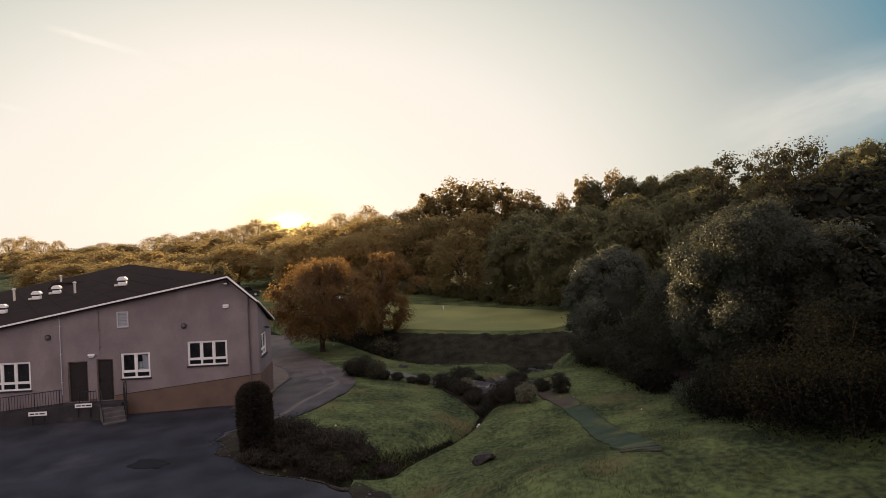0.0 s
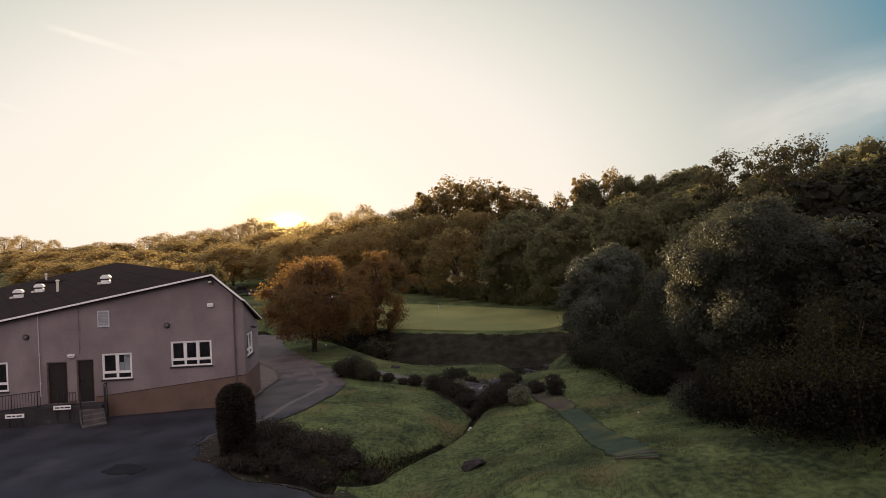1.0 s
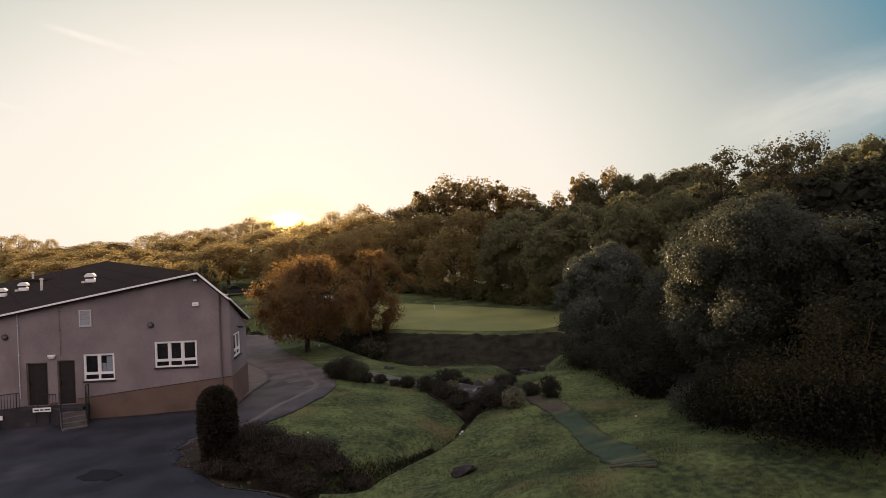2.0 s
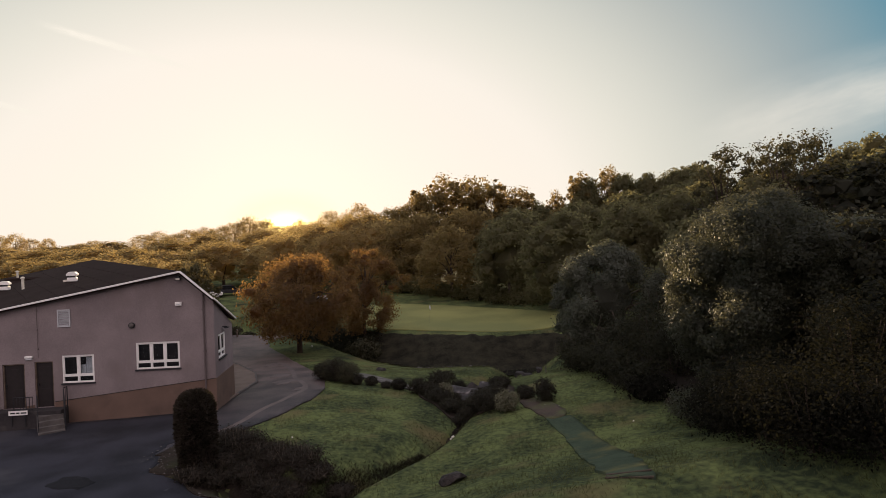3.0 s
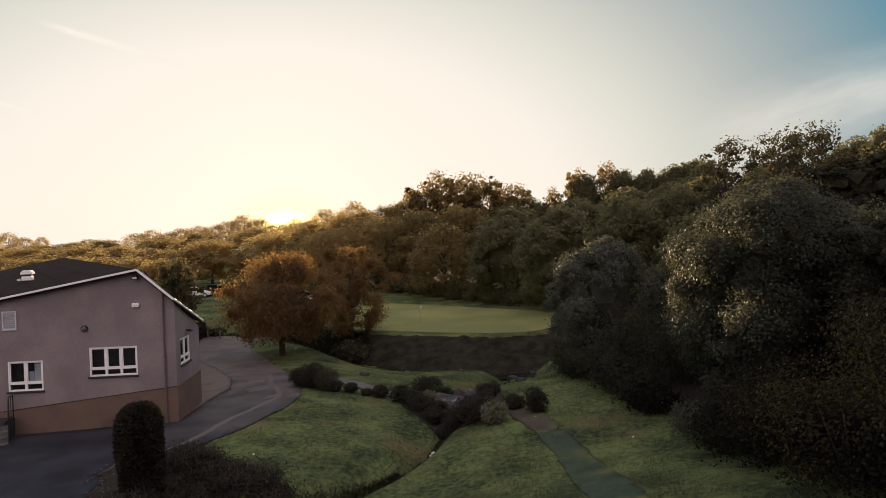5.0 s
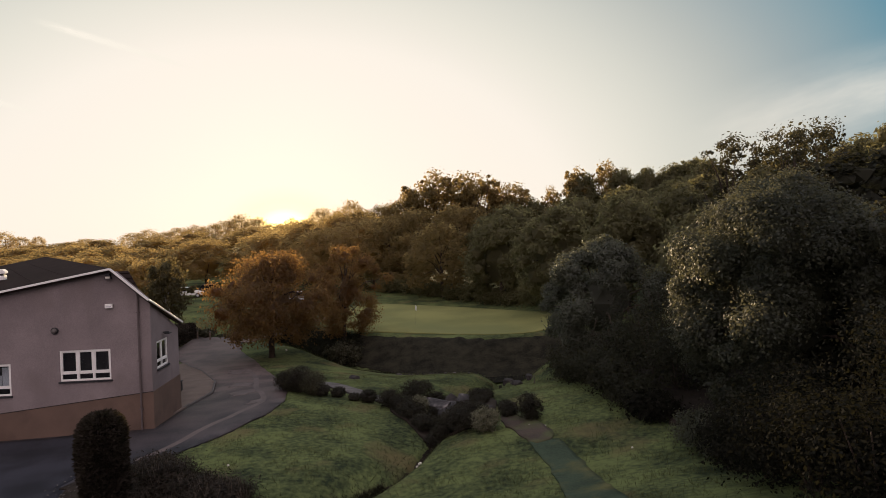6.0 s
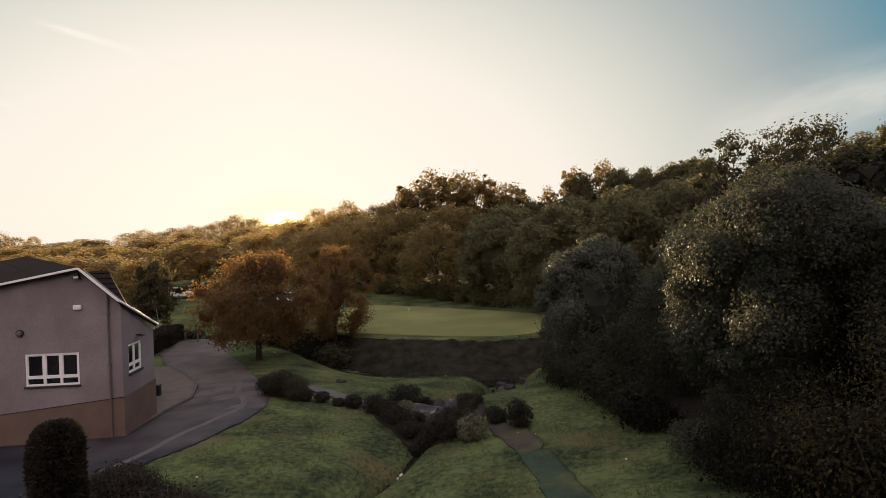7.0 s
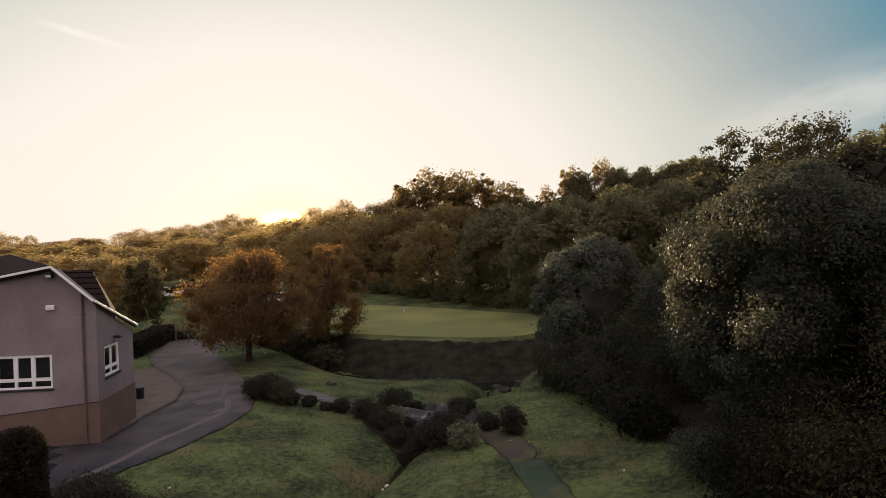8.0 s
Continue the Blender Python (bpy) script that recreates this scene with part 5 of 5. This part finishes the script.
    for i in range(34):
        t = rr.random()
        x = 3.2 + 7.0 * t
        y = float(np.interp(x, [p[0] for p in STREAM], [p[1] for p in STREAM])) - rr.uniform(3.0, 4.2)
        s = rr.uniform(0.05, 0.14)
        bm = bmesh.new()
        rock(bm, 0, 0, 0, s, s * 0.8, s * 0.5, 600 + i, rr.uniform(0, 180))
        o = tagged(part("stone", bm, CONCRETE if i % 3 == 0 else STONE), "small pale stone on the lip of the stream bank" if i % 3 == 0 else "small dark stone on the lip of the stream bank", "stone", "lip stones")
        o.location = (x, y, gz(x, y) + s * 0.2)
    o = tagged(part("marker_stake", boxes((-0.02, -0.02, -0.2, 0.02, 0.02, 0.36), bevel=0.005), CONCRETE), "short pale stake at the end of the lawn", "post")
    o.location = (10.1, 36.5, gz(10.1, 36.5))
    under = "dark undergrowth bush at the foot of the trees"
    edge = [(36.5, 11.0, 1.2, 1.7), (34.8, 10.7, 1.1, 1.2), (33.2, 10.7, 1.2, 1.5), (31.5, 10.8, 1.2, 1.6), (29.8, 10.9, 1.2, 1.5), (28.2, 10.9, 1.1, 1.2), (26.8, 11.0, 1.0, 0.9), (23.4, 11.2, 1.0, 0.9), (22.0, 10.9, 1.1, 1.1), (20.5, 10.5, 1.2, 1.5), (18.8, 9.9, 1.3, 1.8), (17.0, 9.5, 1.4, 2.0), (15.4, 9.5, 1.4, 2.1), (14.2, 10.2, 1.5, 2.3), (13.0, 11.4, 1.7, 2.6), (12.2, 13.4, 1.7, 2.8)]
    rows = [(x + r * 0.85, y, r, h) for y, x, r, h in edge]
    rows += [(14.0, 34.6, 1.7, 3.0), (14.2, 31.4, 1.8, 3.6), (14.0, 29.0, 1.6, 2.8), (12.9, 20.6, 1.4, 2.4), (13.4, 17.4, 1.7, 3.6), (17.5, 13.6, 2.0, 3.8), (20.0, 16.0, 2.2, 4.4), (16.5, 35.0, 2.2, 4.8), (17.5, 30.6, 2.2, 5.0)]
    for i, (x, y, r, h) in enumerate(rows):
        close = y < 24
        # Near bushes under the trees take the leaf colour with shade in it.
        shrub("undergrowth_bush", x, y, r, h, 400 + i, LEAF if 21 < y < 24.5 and x < 13 else LEAF_EDGE if y > 28 else LEAF_SHADE, 6800 if close else 3900, 0.075 if close else 0.11, under, "undergrowth", 9, 24, 0.0, 0.12)
    for i, (x, y) in enumerate(((3.4, 93.5), (6.2, 90.5), (8.8, 87.5), (11.2, 84.4), (13.4, 81.2), (15.2, 78.0), (17.0, 74.8), (18.8, 71.6), (20.2, 68.4), (21.4, 65.2), (22.4, 62.0), (23.4, 58.8))):
        shrub("undergrowth_bush", x, y, 2.1, 2.0 + 0.5 * math.sin(i * 1.9), 450 + i, LEAF_HILL, 2300, 0.24, "dark undergrowth bush below the wooded hillside", "hillside undergrowth", 9, 20, 0.0, 0.12)


def strip(name, line, half, z_of, mat, label, cat):
    """A ribbon of water along a line."""
    bm = bmesh.new()
    pts = [Vector(p) for p in line]
    rows = []
    for i, p in enumerate(pts):
        d = (pts[min(i + 1, len(pts) - 1)] - pts[max(i - 1, 0)]).normalized()
        s = Vector((-d.y, d.x)) * half
        rows.append((bm.verts.new((p.x - s.x, p.y - s.y, z_of(p.x, p.y))), bm.verts.new((p.x + s.x, p.y + s.y, z_of(p.x, p.y)))))
    for (a, b), (c, d) in zip(rows, rows[1:]):
        bm.faces.new((a, b, d, c))
    bmesh.ops.recalc_face_normals(bm, faces=bm.faces)
    tagged(part(name, bm, mat), label, cat, kind="structure")


TEE = []


def build_paths():
    TEE[:] = [(7.5, 26.9), (8.5, 26.4), (8.52, 23.7), (8.4, 21.5), (7.9, 18.5), (7.1, 15.7), (6.25, 16.3), (6.8, 19.0), (7.2, 21.5), (7.5, 24.0)]
    tagged(patch("tee_strip", TEE, 0.035, TEEMAT, 0.3, 0.1, 0.14), "strip of green tee matting laid in the grass", "matting", kind="structure")
    tagged(patch("footpath", smooth_ring([(7.0, 29.2), (7.3, 30.8), (7.7, 30.8), (8.3, 28.6), (8.5, 26.4), (7.5, 26.4), (7.35, 27.6)], 1), 0.04, EARTHPATH, 0.3, 0.15, 0.14), "bare earth path past the rockery", "path", kind="structure")
    tagged(patch("garden_path", [(-2.9, 42.4), (-1.9, 42.0), (-0.1, 40.6), (1.0, 39.1), (2.2, 37.6), (3.0, 36.7), (2.4, 36.1), (1.4, 37.0), (0.2, 38.6), (-0.9, 40.0), (-2.5, 41.3), (-3.1, 41.6)], 0.05, CONCRETE, 0.4, 0.05, 0.16), "narrow pale path between the bushes and the lawn", "path", kind="structure")
    for a, b in (((6.2, 16.4), (7.1, 15.75)), ((6.35, 16.75), (7.2, 16.1))):
        o = beam(None, "timber_edging", (*a, gz(*a) + 0.03), (*b, gz(*b) + 0.03), 0.07, 0.05, EARTHPATH)
        tagged(o, "weathered timber edging at the end of the tee", "timber", "tee edging")
    bm = bmesh.new()
    rows = []
    fine = [Vector(a).lerp(Vector(b), k / 8) for a, b in zip(DITCH[2:-2], DITCH[3:-1]) for k in range(8)]
    for i, p in enumerate(fine):
        d = (fine[min(i + 3, len(fine) - 1)] - fine[max(i - 3, 0)]).normalized()
        side = Vector((-d.y, d.x))
        wide = 0.3 + 0.1 * noise.noise((p.x * 1.5, p.y * 1.5, 2))
        row = []
        for k in range(9):
            q = p + side * wide * (k - 4) / 4
            row.append(bm.verts.new((q.x, q.y, gz(q.x, q.y) + 0.035 + 0.02 * noise.noise((q.x * 6, q.y * 6, 0)) - (0.06 if k in (0, 8) else 0))))
        rows.append(row)
    for a, b in zip(rows, rows[1:]):
        for k in range(8):
            bm.faces.new((a[k], b[k], b[k + 1], a[k + 1]))
    bmesh.ops.recalc_face_normals(bm, faces=bm.faces)
    tagged(part("ditch_bed", bm, SOIL), "bare dark soil sides of the narrow ditch", "ditch", kind="structure")
    strip("water", DITCH[3:], 0.1, lambda x, y: gz(x, y) + 0.075, WATER, "thin dark trickle of water in the ditch", "water")
    strip("stream_water", STREAM, 0.9, lambda x, y: -3.0, WATER, "dark shallow stream below the green", "water")
    outer = [(-5.05, 28.1), (-3.85, 30.3), (-2.7, 33.0), (-2.3, 35.8), (-2.6, 38.5), (-3.3, 41.5), (-4.45, 44.6), (-7.2, 52.8)]
    line = [Vector(a).lerp(Vector(b), k / 6) + Vector((-1.2 + 0.25 * math.sin((i * 6 + k) * 0.35 + 1.2), 0)) for i, (a, b) in enumerate(zip(outer, outer[1:])) for k in range(6)]
    strip("worn_track", [(p.x, p.y) for p in line if p.x > -7.4 and not inside(p.x, p.y, PAVE)], 0.14, lambda x, y: gz(x, y) + 0.018, TRACK, "pale gritty wheel track worn along the drive", "wheel track")
    kerb = tagged(empty("kerb", 0, 0, 0), "low concrete kerb round the paved apron", "kerb", kind="structure")
    line = [(-6.8, 35.3), (-6.65, 37.1), (-6.55, 39.4), (-7.45, 43.3), (-9.75, 48.7), (-12.45, 53.7)]
    unit = boxes((-0.44, -0.05, -0.2, 0.44, 0.05, 0.105), bevel=0.012)
    me = bpy.data.meshes.new("kerb_stone")
    unit.to_mesh(me)
    unit.free()
    me.materials.append(CONCRETE)
    for (ax, ay), (bx, by) in zip(line, line[1:]):
        n = max(1, round(math.hypot(bx - ax, by - ay) / 0.9))
        for i in range(n):
            t = (i + 0.5) / n
            x, y = ax + (bx - ax) * t, ay + (by - ay) * t
            o = new("kerb_stone", me)
            o.parent = kerb
            o.matrix_basis = pose(x, y, gz(x, y), 0, 0, math.degrees(math.atan2(by - ay, bx - ax)))


def build_far_things():
    x, y = 5.55, 65.7
    z = gz(x, y)
    f = tagged(empty("golf_flag", x, y, z), "thin pole with a small pale flag on the green", "flag")
    bm = bmesh.new()
    tube(bm, [(0, 0, -0.1), (0, 0, 1.9)], 0.005, 6)
    part("pole", bm, CONCRETE, f)
    bm = bmesh.new()
    rows = [[bm.verts.new((0.01 + 0.14 * i / 5, 0.03 * math.sin(i * 1.3), 1.9 - 0.42 * j - 0.12 * i / 5)) for i in range(6)] for j in range(2)]
    for i in range(5):
        bm.faces.new((rows[0][i], rows[0][i + 1], rows[1][i + 1], rows[1][i]))
    bmesh.ops.solidify(bm, geom=bm.faces[:], thickness=0.008)
    part("cloth", bm, WHITE, f, "pale cloth")
    b = tagged(empty("footbridge", -10.2, 62.4, gz(-10.2, 62.4), -28), "small timber footbridge with open rails over the stream", "bridge")
    for i in range(14):
        part("deck_board", boxes((-0.75, i * 0.38, 0.0, 0.75, i * 0.38 + 0.34, 0.07)), WOOD, b)
    for s in (-0.75, 0.75):
        for k in range(4):
            part("post", boxes((s - 0.05, k * 1.7, -0.1, s + 0.05, k * 1.7 + 0.1, 1.05)), RAILWOOD, b)
        part("handrail", boxes((s - 0.04, 0, 1.05, s + 0.04, 5.3, 1.12)), RAILWOOD, b)
        part("middle_rail", boxes((s - 0.03, 0, 0.5, s + 0.03, 5.3, 0.57)), RAILWOOD, b)
    h = tagged(empty("hedge", -16.5, 62.8, gz(-16.5, 62.8)), "low clipped dark hedge beside the drive", "hedge")
    rng = np.random.default_rng(501)
    n = 15000
    face = rng.integers(0, 5, n)
    q = rng.uniform(-1, 1, (n, 3))
    q[:, 0] = np.where(face < 2, face * 2 - 1, q[:, 0])
    q[:, 2] = np.where(face == 2, 1, q[:, 2])
    q[:, 1] = np.where((face == 3) & (rng.random(n) < 0.4), 1, np.where((face == 4) & (rng.random(n) < 0.4), -1, q[:, 1]))
    out = np.where(np.abs(q) > 0.98, q, 0) + 0.5 * rng.normal(size=(n, 3))
    out /= np.linalg.norm(out, axis=1)[:, None]
    c = q * np.array([0.68, 4.6, 0.72]) + np.array([0, 0, 0.72]) + 0.06 * rng.normal(size=(n, 3)) + np.column_stack([0.1 * np.sin(q[:, 1] * 7), 0 * q[:, 1], 0.06 * np.sin(q[:, 1] * 11)])
    side = np.cross(out, rng.normal(size=(n, 3)))
    side /= np.linalg.norm(side, axis=1)[:, None]
    sz = (0.08 + 0.08 * rng.random(n))[:, None]
    verts = np.stack([c - side * sz * 0.5, c - out * sz * 0.3, c + side * sz * 0.5, c + out * sz], 1).reshape(-1, 3)
    from_arrays("foliage", verts, np.arange(n * 4).reshape(-1, 4), LEAF_HEDGE, h)
    part("inner_growth", boxes((-0.55, -4.45, -0.2, 0.55, 4.45, 1.3), bevel=0.15), BARK, h, "dense dark inner growth")
    bm = bmesh.new()
    for k in range(9):
        tube(bm, [(0, -4.2 + k, -0.2), (0.1, -4.1 + k, 0.9)], [0.05, 0.02], 5)
    part("woody_base", bm, BARK, h)
    for i, (x, y) in enumerate(((-15.4, 66.8), (-13.9, 65.6), (-16.9, 67.6))):
        p = tagged(empty("marker_post", x, y, gz(x, y)), "short pale wooden post at the end of the drive", "post", "drive posts")
        part("shaft", boxes((-0.06, -0.06, -0.2, 0.06, 0.06, 0.75), bevel=0.015), WOOD, p)
        part("cap", boxes((-0.075, -0.075, 0.751, 0.075, 0.075, 0.79)), CONCRETE, p)
    for i, (x, y, r, hh) in enumerate(((-14.8, 68.0, 0.9, 0.8), (-13.2, 67.6, 0.8, 0.7), (-16.4, 69.0, 0.9, 0.8), (-11.9, 67.2, 0.8, 0.7), (-18.2, 69.8, 0.9, 0.8), (-0.9, 57.6, 1.7, 2.3))):
        shrub("bank_bush", x, y, r, hh, 520 + i, LEAF_MID, 2600, 0.16, "low bush on the stream bank", "bank bushes", 9, 20)
    for x, y, turn, white in ((-25.3, 96.0, 15, True), (-22.6, 98.5, 10, False), (-8.6, 86.8, 60, True)):
        build_car(x, y, turn, white)


def build_car(x, y, turn, white):
    c = tagged(empty("parked_car", x, y, gz(x, y), turn), "parked white car seen between the trees" if white else "parked dark car seen between the trees", "car", "parked cars")
    paint = WHITE if white else DARKMETAL
    bm = bmesh.new()
    prism(bm, [(-2.1, 0.35), (2.1, 0.35), (2.15, 0.7), (1.4, 0.92), (-2.0, 0.95), (-2.15, 0.7)], -0.85, 0.85)
    bmesh.ops.bevel(bm, geom=bm.edges[:], offset=0.05, segments=2, affect="EDGES")
    part("body", bm, paint, c)
    bm = bmesh.new()
    prism(bm, [(-1.7, 0.93), (1.0, 0.93), (0.35, 1.45), (-1.3, 1.47)], -0.72, 0.72)
    bmesh.ops.bevel(bm, geom=bm.edges[:], offset=0.05, segments=2, affect="EDGES")
    part("cabin", bm, CARGLASS, c, "dark glass cabin")
    part("roof_panel", boxes((-1.25, -0.66, 1.46, 0.3, 0.66, 1.5), bevel=0.015), paint, c)
    for wx in (-1.35, 1.35):
        for wy in (-0.8, 0.8):
            bm = bmesh.new()
            tube(bm, [(wx, wy - 0.1, 0.32), (wx, wy + 0.1, 0.32)], 0.32, 14)
            w = part("wheel", bm, NEARBLACK, c)
            bm = bmesh.new()
            tube(bm, [(wx, wy - 0.11, 0.32), (wx, wy + 0.11, 0.32)], 0.19, 10)
            part("rim", bm, GREYWHITE, w)
    for wy in (-0.6, 0.6):
        part("headlight", boxes((2.06, wy - 0.16, 0.6, 2.16, wy + 0.16, 0.74), bevel=0.02), PALE, c)


# ---- loose growth that nobody could count ----
def blades(name, spots, size, seed, mat, label, lean=0.5):
    """Upright thin blades at many places (x, y)."""
    rng = np.random.default_rng(seed)
    p = np.asarray(spots, float)
    n = len(p)
    z = ground_z(p[:, 0], p[:, 1])
    c = np.column_stack([p, z - 0.02])
    a = rng.random(n) * 2 * np.pi
    side = np.column_stack([np.cos(a), np.sin(a), 0 * a])
    h = (size * (0.5 + rng.random(n)))[:, None]
    tip = np.column_stack([rng.normal(size=(n, 2)) * lean, np.ones(n)]) * h
    w = h * 0.09
    verts = np.stack([c - side * w, c + side * w, c + tip * 0.6 + side * w * 0.7, c + tip], 1).reshape(-1, 3)
    tagged(from_arrays(name, verts, np.arange(n * 4).reshape(-1, 4), mat), label, "grass", kind="stuff")


def build_growth():
    rng = np.random.default_rng(9)
    spots = []
    for (ax, ay), (bx, by) in zip(DITCH[2:11], DITCH[3:12]):
        n = int(math.hypot(bx - ax, by - ay) * (350 if by < 25 else 60))
        t = rng.random(n)
        off = np.where(rng.random(n) < 0.75, 0.33 + np.abs(rng.normal(size=n)) * 0.45, -0.33 - np.abs(rng.normal(size=n)) * 0.12)
        dx, dy = bx - ax, by - ay
        k = math.hypot(dx, dy)
        spots.append(np.column_stack([ax + dx * t - dy / k * off, ay + dy * t + dx / k * off]))
    blades("ditch_grass", np.concatenate(spots), 0.1, 1, TUFT_DARK, "rough dark grass along the ditch", 1.0)
    n = 6000
    y = rng.uniform(21.5, 26.5, n)
    x = np.interp(y, [p[1] for p in DITCH[2:]], [p[0] for p in DITCH[2:]]) - 0.3 - np.abs(rng.normal(size=n)) * (0.62 - 0.52 * sstep(22.5, 26.5, y))
    blades("bank_growth", np.column_stack([x, y]), 0.09, 7, TUFT_DARK, "rough dark growth on the slope above the ditch", 0.9)
    # the lawn's own uneven growth
    n = 200000
    q = np.column_stack([rng.uniform(-6, 19, n), 13 + 34 * rng.random(n) ** 1.25])
    patchy = np.array([noise.noise((x * 0.9, y * 0.9, 5)) + 0.5 * noise.noise((x * 2.7, y * 2.7, 8)) for x, y in q])
    q = q[patchy > rng.normal(size=n) * 0.25 - 0.02]
    keep = ~inside_all(q[:, 0], q[:, 1], DRIVE) & (line_distance(q[:, 0], q[:, 1], DITCH) > 0.25)
    keep &= ~inside_all(q[:, 0], q[:, 1], EDGE) & ~inside_all(q[:, 0], q[:, 1], TEE) & ~inside_all(q[:, 0], q[:, 1], FLOOR) & ~inside_all(q[:, 0], q[:, 1], VERGE)
    blades("lawn_grass", q[keep], 0.07, 2, TUFT, "short uneven lawn grass", 0.8)
    # stems along the lip and on the bank of the stream
    spots = []
    for (ax, ay), (bx, by) in zip(STREAM[1:], STREAM[2:]):
        n = int(math.hypot(bx - ax, by - ay) * 700)
        t = rng.random(n)
        spots.append(np.column_stack([ax + (bx - ax) * t + rng.normal(size=n) * 0.3, ay + (by - ay) * t + rng.uniform(-3.4, 7.0, n)]))
    q = np.concatenate(spots)
    scrub = inside_all(q[:, 0], q[:, 1], BANK)
    c = q[scrub][:1500]
    size = rng.uniform(0.25, 0.7, len(c))
    lobes = np.column_stack([c, ground_z(c[:, 0], c[:, 1]) + 0.05, size, size, size * 0.5])
    ob = leaf_mesh("bank_scrub", lobes, 42000, 0.16, 3, TUFT_DARK, None, 0.2, 0.1, 0.0, 20, 0.4)
    tagged(ob, "dark low brambles and scrub on the far bank", "scrub", kind="stuff")
    blades("bank_grass", q[~scrub & ~inside_all(q[:, 0], q[:, 1], PUTTING) & ~inside_all(q[:, 0], q[:, 1], DRIVE)], 0.12, 5, TUFT, "long rough grass on the near bank")
    # fallen leaves and grit along the edge of the car park
    edge = DRIVE[3:10]
    bm = bmesh.new()
    r = random.Random(4)
    for (ax, ay), (bx, by) in zip(edge, edge[1:]):
        for i in range(int(math.hypot(bx - ax, by - ay) * 20)):
            t = r.random()
            x, y = ax + (bx - ax) * t + r.gauss(0, 0.3), ay + (by - ay) * t + r.gauss(0, 0.3)
            s = r.uniform(0.008, 0.03) if r.random() < 0.9 else r.uniform(0.03, 0.055)
            rot = Matrix.Rotation(r.uniform(0, 6.3), 3, "Z") @ Matrix.Rotation(r.uniform(-0.5, 0.5), 3, "X")
            base = Vector((x, y, gz(x, y) + 0.05))
            vs = [bm.verts.new(base + rot @ Vector(v)) for v in ((-s, -s, 0), (s, -s * 0.8, 0), (s * 0.8, s, 0), (-s * 0.7, s, 0), (0, 0, s * 0.9))]
            for k in range(4):
                bm.faces.new((vs[k], vs[(k + 1) % 4], vs[4]))
    tagged(part("grit", bm, CONCRETE), "pale grit and leaf litter along the car park edge", "litter", kind="stuff")


def wisp(name, a, b, half, label, seed, power, grain=0.03):
    """A thin streak of ice cloud very high up, between two far points; it emits its sunlit brightness."""
    m = bpy.data.materials.new(name + "_vapour")
    m.use_nodes = True
    nt = m.node_tree
    nt.nodes.clear()
    n, l = nt.nodes.new, nt.links.new
    tc, mp, no = n("ShaderNodeTexCoord"), n("ShaderNodeMapping"), n("ShaderNodeTexNoise")
    mp.inputs["Scale"].default_value = (grain * 0.25, grain, grain)
    mp.inputs["Location"].default_value = (seed, seed, 0)
    l(tc.outputs["Object"], mp.inputs["Vector"])
    l(mp.outputs[0], no.inputs["Vector"])
    no.inputs["Detail"].default_value = 4
    gx = n("ShaderNodeSeparateXYZ")
    l(tc.outputs["Generated"], gx.inputs[0])

    def bell(out, p):
        q = n("ShaderNodeMath")
        q.operation = "PINGPONG"
        q.inputs[1].default_value = 0.5
        l(out, q.inputs[0])
        r = n("ShaderNodeMapRange")
        r.interpolation_type = "SMOOTHSTEP"
        r.inputs["From Max"].default_value = p
        l(q.outputs[0], r.inputs["Value"])
        return r.outputs[0]

    f = n("ShaderNodeMath")
    f.operation = "MULTIPLY"
    l(bell(gx.outputs["X"], 0.35), f.inputs[0])
    l(bell(gx.outputs["Y"], 0.5), f.inputs[1])
    g = n("ShaderNodeMath")
    g.operation = "MULTIPLY"
    l(f.outputs[0], g.inputs[0])
    l(no.outputs["Fac"], g.inputs[1])
    h = n("ShaderNodeMath")
    h.operation = "MULTIPLY"
    h.inputs[1].default_value = power
    l(g.outputs[0], h.inputs[0])
    # The cloud glows by itself in place of sunlight.
    em, tr, mx, out = n("ShaderNodeEmission"), n("ShaderNodeBsdfTransparent"), n("ShaderNodeMixShader"), n("ShaderNodeOutputMaterial")
    em.inputs["Color"].default_value = (0.97, 0.9, 0.79, 1)
    l(h.outputs[0], mx.inputs[0])
    l(tr.outputs[0], mx.inputs[1])
    l(em.outputs[0], mx.inputs[2])
    l(mx.outputs[0], out.inputs["Surface"])
    a, b = Vector(a), Vector(b)
    d = b - a
    x = d.normalized()
    toward = ((a + b) / 2).normalized()
    y = toward.cross(x).normalized()
    bm = bmesh.new()
    grid = [[bm.verts.new((d.length * i / 24, half * (j - 2) / 2, 0)) for i in range(25)] for j in range(5)]
    for j in range(4):
        for i in range(24):
            bm.faces.new((grid[j][i], grid[j][i + 1], grid[j + 1][i + 1], grid[j + 1][i]))
    ob = part(name, bm, m)
    ob.matrix_basis = Matrix.Translation(a) @ Matrix((x, y, x.cross(y))).transposed().to_4x4()
    tagged(ob, label, "cloud", "high clouds", "structure")


wisp("vapour_trail", (-1133, 2121, 762), (-560, 2068, 570), 17, "thin bright vapour trail in the morning sky", 3, 2.4)
wisp("vapour_trail", (-1290, 2128, 507), (-1080, 2112, 445), 14, "short thin vapour trail in the morning sky", 9, 2.0)
wisp("cirrus_cloud", (930, 1930, 240), (1990, 1840, 560), 190, "faint pale sheet of high cloud", 5, 0.8, 0.0028)
build_clubhouse()
build_fittings()
build_entrance()
build_clipped_conifer()
build_rockery()
build_paths()
build_far_things()
build_woods()
build_growth()
